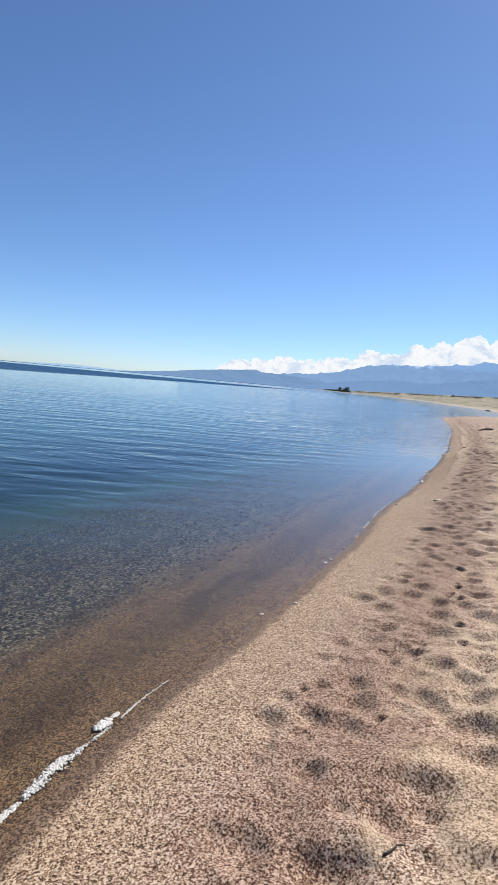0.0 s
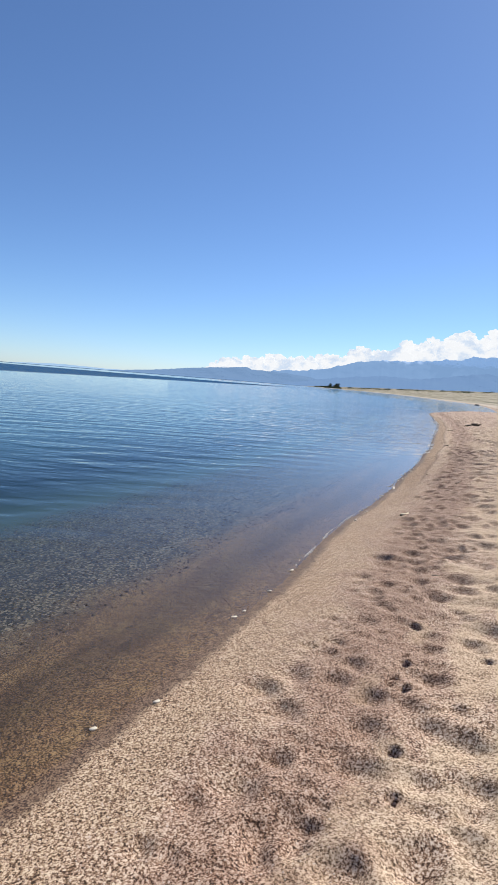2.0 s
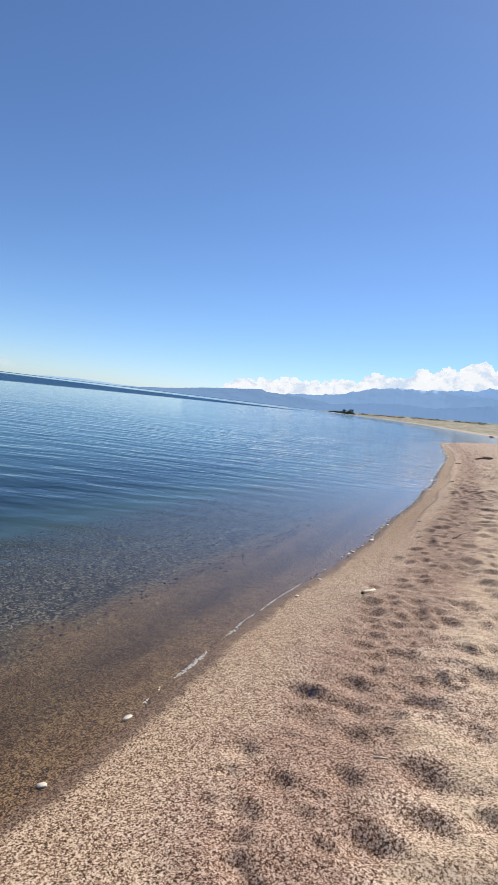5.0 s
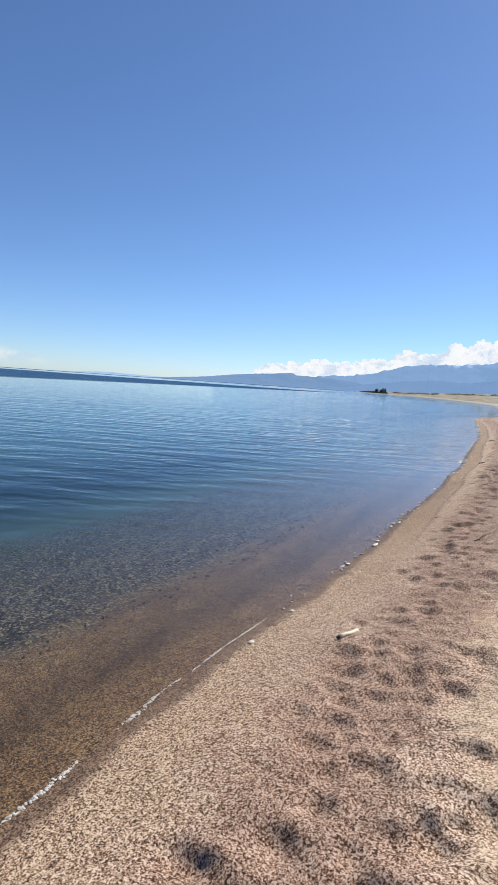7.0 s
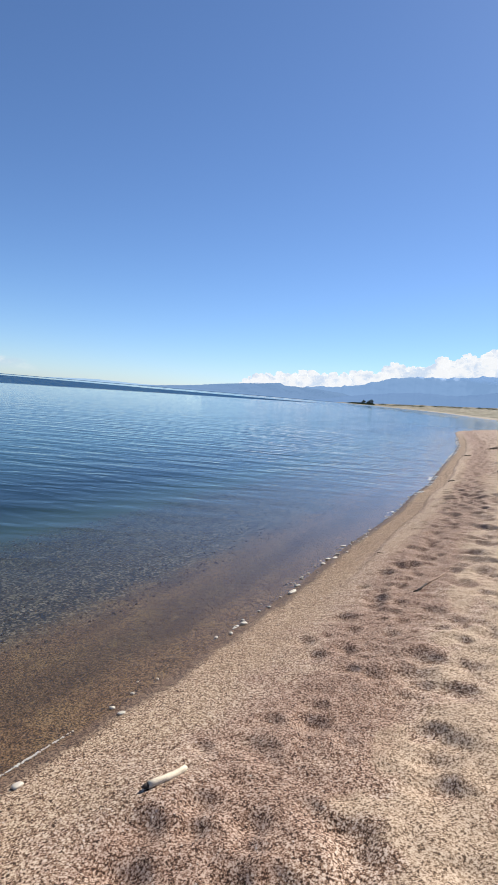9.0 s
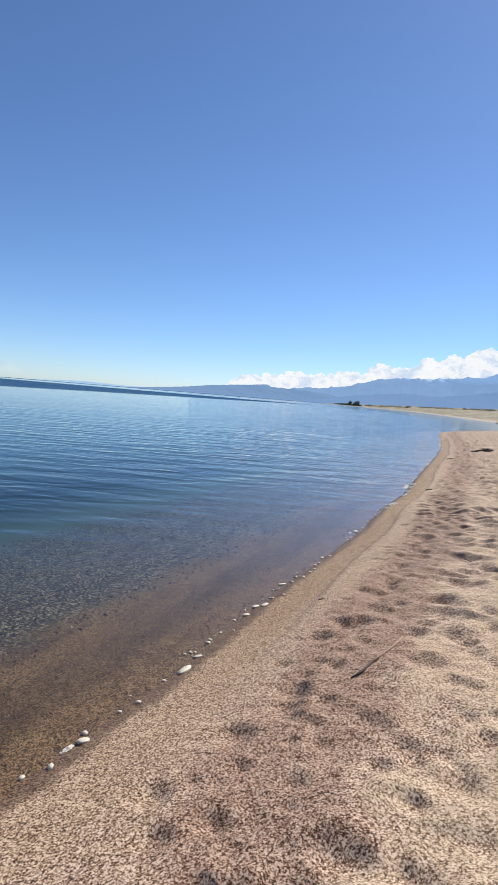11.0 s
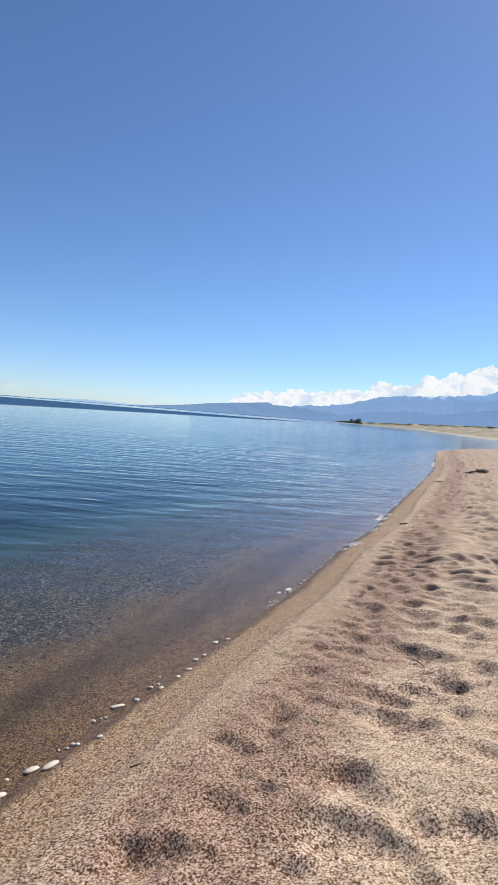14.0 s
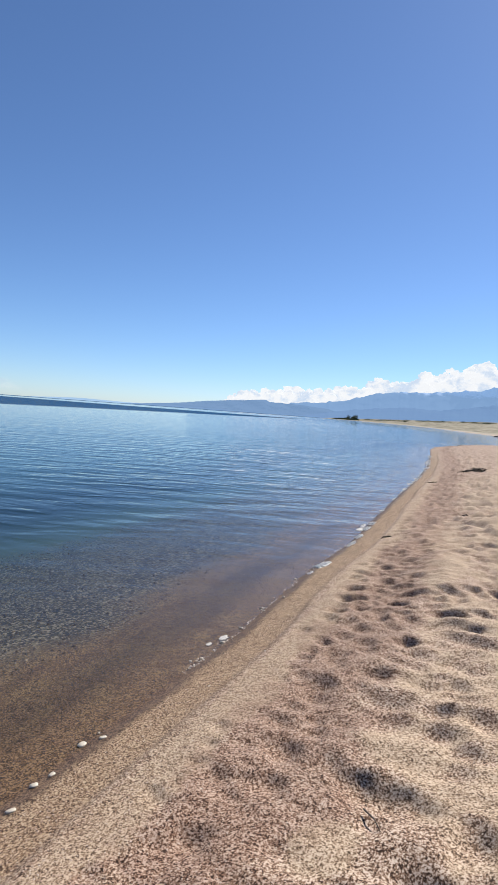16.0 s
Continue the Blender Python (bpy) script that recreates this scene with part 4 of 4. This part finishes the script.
# ---- wrack, driftwood, stones and foam on the beach ----
def wrack(label, x, y, length, width, tall, turn, seed, strands):
    """A tangle of dark strands and rotted stalks."""
    rnd = random.Random(seed)
    bm = bmesh.new()
    ca, sa = math.cos(radians(turn)), math.sin(radians(turn))
    for k in range(strands):
        u, v = rnd.uniform(-0.5, 0.5) * length, rnd.gauss(0, 0.25) * width
        px, py = x + u * ca - v * sa, y + u * sa + v * ca
        a, reach = rnd.uniform(0, 6.3), rnd.uniform(0.5, 1.2) * min(width, 0.3)
        pts = []
        for j in range(4):
            qx, qy = px + math.cos(a + 0.4 * j) * reach * (j / 3 - 0.5), py + math.sin(a + 0.4 * j) * reach * (j / 3 - 0.5)
            pts.append((qx - x, qy - y, height(qx, qy) + 0.002 + rnd.random() ** 2 * tall))
        r = rnd.uniform(0.003, 0.006) * (1 + 4 * tall)
        tube(bm, pts, [r, r * 1.2, r, r * 0.5], 5)
    ob = part("wrack", bm, WRACK)
    ob.location = (x, y, 0)
    return tagged(ob, label, "seaweed", "dark wrack on the beach", "stuff")


wrack("heap of dark dried wrack on the sand", 3.4, 34.9, 0.7, 0.4, 0.05, -25, 1, 100)
wrack("long dark line of wrack along the sand's back edge", 6.6, 72.2, 8.5, 0.25, 0.03, 56, 2, 130)
for n, (x, y, size) in enumerate([(1.46, 21.95, 0.13), (2.07, 30.99, 0.3), (2.6, 23.84, 0.14)]):
    wrack("small dark clump of wrack on the sand", x, y, size * 0.7, size * 0.5, 0.022, 20 * n, 10 + n, 14)


def driftwood_log():
    a, b = Vector((0.245, 9.672)), Vector((0.332, 9.84))
    root = new("driftwood_log")
    za = (height(a.x, a.y) + height(b.x, b.y) + height(0.295, 9.72)) / 3 + 0.012
    pts, rad = [], []
    for k in range(9):
        f = k / 8
        p = a.lerp(b, f)
        pts.append((p.x + 0.010 * math.sin(f * 3.1), p.y - 0.008 * math.sin(f * 3.1), za + 0.003 * math.sin(5 * f)))
        rad.append(0.0138 + 0.0015 * math.sin(4 * f + 1))
    root.location = pts[4]
    c = Vector(pts[4])
    bm = bmesh.new()
    tube(bm, [Vector(p) - c for p in pts], rad, 12, 3)
    part("stem", bm, DRIFTWOOD, root)
    d = (Vector(pts[0]) - Vector(pts[1])).normalized()
    bm = bmesh.new()
    p0 = Vector(pts[0]) - c
    tube(bm, [p0 + d * 0.001, p0 + d * 0.016, p0 + d * 0.026], [0.0125, 0.011, 0.0045], 9, 8)
    # the end face's shade is put into its colour with the darker wood
    part("broken_end", bm, DARKWOOD, root, "broken end, its shade painted dark")
    return tagged(root, "short bleached driftwood branch lying on sand", "driftwood")


def stick():
    root = new("stick")
    line = [(1.11, 12.60), (1.155, 12.70), (1.20, 12.81), (1.255, 12.97), (1.30, 13.13), (1.352, 13.31)]
    zs = [height(x, y) for x, y in line]
    slope = [zs[0] + (zs[-1] - zs[0]) * k / 5 for k in range(6)]
    pts = [Vector((x, y, max(z, 0.5 * (z + flat)) + 0.008)) for (x, y), z, flat in zip(line, zs, slope)]
    c = pts[2].copy()
    root.location = c
    bm = bmesh.new()
    tube(bm, [p - c for p in pts[2:]], [0.0074, 0.0072, 0.0066, 0.005], 9, 5)
    part("shaft", bm, STICK, root)
    bm = bmesh.new()
    tube(bm, [pts[0] - c, pts[1] - c, pts[2] - c + Vector((0.004, 0.010, 0.0))], [0.004, 0.0076, 0.0082], 9, 6)
    part("butt", bm, DARKWOOD, root, "dark butt end")
    bm = bmesh.new()
    q = pts[1] - c
    tube(bm, [q, q + Vector((-0.02, 0.02, -0.002)), q + Vector((-0.045, 0.012, -0.004))], [0.003, 0.0024, 0.0012], 6, 7)
    part("twig", bm, DARKWOOD, root)
    return tagged(root, "thin brown stick with a dark butt on sand", "stick")


def twig(label, line, radius, material, name="twig"):
    top = max(height(x, y) for x, y in line)
    pts = [Vector((x, y, max(height(x, y), top - 0.006) + radius * 0.9)) for x, y in line]
    c = pts[0].copy()
    bm = bmesh.new()
    tube(bm, [p - c for p in pts], [radius * (1 - 0.5 * k / (len(pts) - 1)) for k in range(len(pts))], 7, 9)
    ob = part(name, bm, material)
    ob.location = c
    return tagged(ob, label, "twig", "twigs on the sand")


driftwood_log()
stick()
twig("curved dark twig lying on pale sand", [(-0.075, 1.955), (-0.05, 1.985), (-0.03, 2.03), (-0.002, 2.04)], 0.005, DARKWOOD)
twig("short pale splinter of driftwood on sand", [(0.555, 7.11), (0.62, 7.13)], 0.006, DRIFTWOOD)
twig("short pale straw lying on sand", [(1.36, 14.63), (1.418, 14.60)], 0.004, DRIFTWOOD)
twig("thin dark curved straw on sand", [(1.83, 15.575), (1.875, 15.53), (1.90, 15.465)], 0.004, DARKWOOD)
twig("thin dark straw lying on sand", [(0.66, 14.05), (0.70, 14.10)], 0.004, DARKWOOD)

# white stones along the water's edge: x, y, length, width
STONES = [(-0.912, 4.527, 0.05, 0.03), (-1.105, 4.209, 0.045, 0.03), (-0.70, 7.125, 0.075, 0.035), (-0.761, 6.489, 0.05, 0.035), (-0.838, 5.97, 0.04, 0.03), (-0.877, 5.83, 0.06, 0.03), (-0.081, 11.824, 0.075, 0.045),
          (0.068, 12.726, 0.14, 0.055), (-0.242, 10.303, 0.05, 0.03), (-0.33, 9.606, 0.06, 0.04), (0.059, 12.962, 0.075, 0.035), (0.121, 13.849, 0.08, 0.04), (0.129, 14.069, 0.09, 0.045), (0.18, 14.789, 0.10, 0.04), (0.20, 14.118, 0.11, 0.04),
          (0.286, 14.42, 0.04, 0.03), (0.323, 15.081, 0.045, 0.03), (0.355, 15.263, 0.045, 0.03), (0.374, 15.406, 0.05, 0.03), (0.368, 15.70, 0.04, 0.03), (0.419, 16.074, 0.05, 0.03), (0.349, 15.987, 0.06, 0.04), (0.341, 15.603, 0.045, 0.035)]
for n, (x, y, long_, wide) in enumerate(STONES):
    lump("white_stone", "smooth flat white stone at the water's edge", "stone", x, y, (long_ * 0.88, wide * 0.85, wide * 0.42, 62 + 15 * math.sin(3.7 * n)), WHITE_STONE, 200 + n, 0.15, "white stones at the water's edge", max(height(x, y), -0.012))
rnd = random.Random(8)
for n in range(60):
    y = rnd.triangular(9.8, 20.5, 14.0)
    x = float(shore_x(y)) + rnd.gauss(-0.01, 0.035)
    k = rnd.uniform(0.014, 0.032)
    if any(math.hypot(x - q[0], y - q[1]) < 0.5 * q[2] + 0.03 for q in STONES):
        continue
    lump("white_pebble", "small white pebble at the water's edge", "pebble", x, y, (k * 1.4, k, k * 0.6), WHITE_STONE, 300 + n, 0.15, "white pebbles at the water's edge", max(height(x, y), -0.006), subdiv=1)
rnd = random.Random(9)
for n in range(7):
    y = rnd.uniform(2.0, 19.0)
    x = float(shore_x(y)) + rnd.uniform(0.3, 2.2)
    k = rnd.uniform(0.008, 0.015)
    lump("pale_pebble", "small pale pebble on the sand", "pebble", x, y, (k * 1.3, k, k * 0.7), WHITE_STONE, 500 + n, 0.2, "pale pebbles on the sand", subdiv=1)


def foam_line(label, y0, y1, wide, count, seed, drift=0.0):
    """A broken line of froth where a wavelet dies on the sand."""
    rnd = random.Random(seed)
    rows = []
    while len(rows) < count:
        f = rnd.random()
        y = y0 + (y1 - y0) * f
        gap = noise.noise(Vector((y * 2.6, seed, 0))) + 0.5 * noise.noise(Vector((y * 9.0, seed, 3)))
        if gap < rnd.uniform(-0.35, 0.25):
            continue
        thick = wide * (0.3 + 0.7 * math.sin(math.pi * min(f * 1.2 + 0.1, 1)) ** 0.7) * (0.35 + 1.1 * max(gap, 0))
        x = float(shore_x(y)) + drift + 0.035 * noise.noise(Vector((y * 2.2, 5, seed))) + rnd.gauss(0, 0.4) * thick
        r = rnd.uniform(0.0013, 0.004) * (1 + 0.5 * max(gap, 0))
        rows.append((x, y, max(height(x, y), 0.0) + r * 0.2, r * rnd.uniform(1, 2.4), r * rnd.uniform(1, 2.4), r * 0.6))
    return tagged(blobs("foam_line", rows, FOAM, 1), label, "foam", "", "stuff")


def foam_patch(x, y, length, wide, seed):
    """A clot of froth: bubbles heaped in an uneven clump."""
    rnd = random.Random(seed)
    rows = []
    run = float(shore_x(y + 0.3) - shore_x(y - 0.3)) / 0.6
    for k in range(110):
        a, r0 = rnd.uniform(0, 6.283), rnd.random() ** 0.6
        u, v = math.cos(a) * r0 * length / 2 * rnd.uniform(0.7, 1.2), math.sin(a) * r0 * wide / 2 * rnd.uniform(0.7, 1.2)
        dx, dy = u * run + v, u
        r = wide * rnd.uniform(0.07, 0.20)
        rows.append((dx, dy, max(height(x + dx, y + dy), 0.0) + r * 0.05, r * 1.5, r * 1.5, r * 0.35))
    ob = blobs("foam_patch", rows, FOAM, 1)
    ob.location = (x, y, 0)
    return tagged(ob, "small clot of white froth on the waterline", "foam", "patches of froth", "stuff")


foam_line("broken line of white froth just off the water's edge", 1.3, 3.0, 0.045, 700, 31, -0.07)
foam_line("long broken line of white froth at the water's edge", 7.3, 10.1, 0.03, 520, 32, -0.025)
foam_line("thin scattered froth at the water's edge", 17.0, 52.0, 0.10, 2600, 33, 0.0)
for n, (x, y, a, b) in enumerate([(0.86, 20.42, 0.34, 0.15), (0.78, 20.0, 0.16, 0.05), (0.534, 17.72, 0.10, 0.045), (0.475, 17.55, 0.06, 0.03), (-1.425, 2.46, 0.11, 0.05), (-1.41, 2.56, 0.06, 0.025), (-1.45, 2.12, 0.12, 0.04), (-1.455, 1.94, 0.1, 0.03), (-1.455, 1.8, 0.12, 0.03), (1.0, 21.9, 0.45, 0.08), (1.04, 22.54, 0.4, 0.09), (-0.1, 11.75, 0.08, 0.025)]):
    foam_patch(x - 0.02, y, a, b, 700 + n)
rnd = random.Random(12)
for n in range(40):
    y = 22.8 + 28.0 * rnd.random() ** 1.15
    foam_patch(float(shore_x(y)) + rnd.gauss(0.02, 0.035), y, rnd.uniform(0.12, 0.7) * y / 30, rnd.uniform(0.04, 0.13) * y / 28, 740 + n)


# ---- loose grains and pebbles, too many to count ----
def scatter(name, label, category, count, pick, small, large, material, seed, flat=0.75):
    """Thousands of small faceted stones as one mesh."""
    rng = np.random.default_rng(seed)
    x, y, z = pick(rng, count)
    n = len(x)
    octa = np.array([(1, 0.2, -0.2), (-0.1, 1, -0.3), (-1, 0, -0.2), (0.1, -1, -0.3), (0.1, 0.1, 1)], float)
    tri = np.array([(0, 1, 4), (1, 2, 4), (2, 3, 4), (3, 0, 4)])
    r = small + (large - small) * rng.random(n) ** 2.2
    v = octa[None] * (0.7 + 0.6 * rng.random((n, 5, 1))) * r[:, None, None]
    v[..., 2] *= flat
    a = rng.random(n) * 6.283
    vx = v[..., 0] * np.cos(a)[:, None] - v[..., 1] * np.sin(a)[:, None]
    vy = v[..., 0] * np.sin(a)[:, None] + v[..., 1] * np.cos(a)[:, None]
    co = np.stack([vx + x[:, None], vy + y[:, None], v[..., 2] + (z + r * flat * 0.35)[:, None]], -1).reshape(-1, 3)
    faces = (tri[None] + 5 * np.arange(n)[:, None, None]).reshape(-1, 3)
    me = bpy.data.meshes.new(name)
    me.from_pydata(co.tolist(), [], faces.tolist())
    me.materials.append(material)
    return tagged(new(name, me), label, category, kind="stuff")


def heights(x, y):
    s = x - shore_x(y)
    r = np.clip(np.searchsorted(GY, y), 1, len(GY) - 1)
    c = np.clip(np.searchsorted(GS, s), 1, len(GS) - 1)
    fr, fc = (y - GY[r - 1]) / (GY[r] - GY[r - 1]), (s - GS[c - 1]) / (GS[c] - GS[c - 1])
    return (GZ[r - 1, c - 1] * (1 - fc) + GZ[r - 1, c] * fc) * (1 - fr) + (GZ[r, c - 1] * (1 - fc) + GZ[r, c] * fc) * fr


def beach_spots(rng, count):
    y = 1.3 + 17.5 * rng.random(count)
    x = shore_x(y) + 0.12 + 1.25 * rng.random(count)
    return x, y, heights(x, y)


def bed_spots(rng, count):
    y = 0.5 + 27 * rng.random(count) ** 1.3
    x = shore_x(y) - 1.0 - 3.6 * rng.random(count)
    return x, y, heights(x, y)


def shallow_spots(rng, count):
    y = 1.0 + 20 * rng.random(count)
    x = shore_x(y) - 0.02 - 1.2 * rng.random(count)
    return x, y, heights(x, y)


scatter("sand_grains", "loose coarse grains of pink and pale sand", "grains", 80000, beach_spots, 0.002, 0.0055, GRAINS, 1, 0.45)
scatter("lake_pebbles", "dark grey pebbles on the shallow lake bed", "pebbles", 18000, bed_spots, 0.005, 0.022, BED_PEBBLES, 2, 0.55)
scatter("shallow_grains", "brown and dark grains on the lake bed", "grains", 26000, shallow_spots, 0.0025, 0.007, BED_GRAINS, 3)
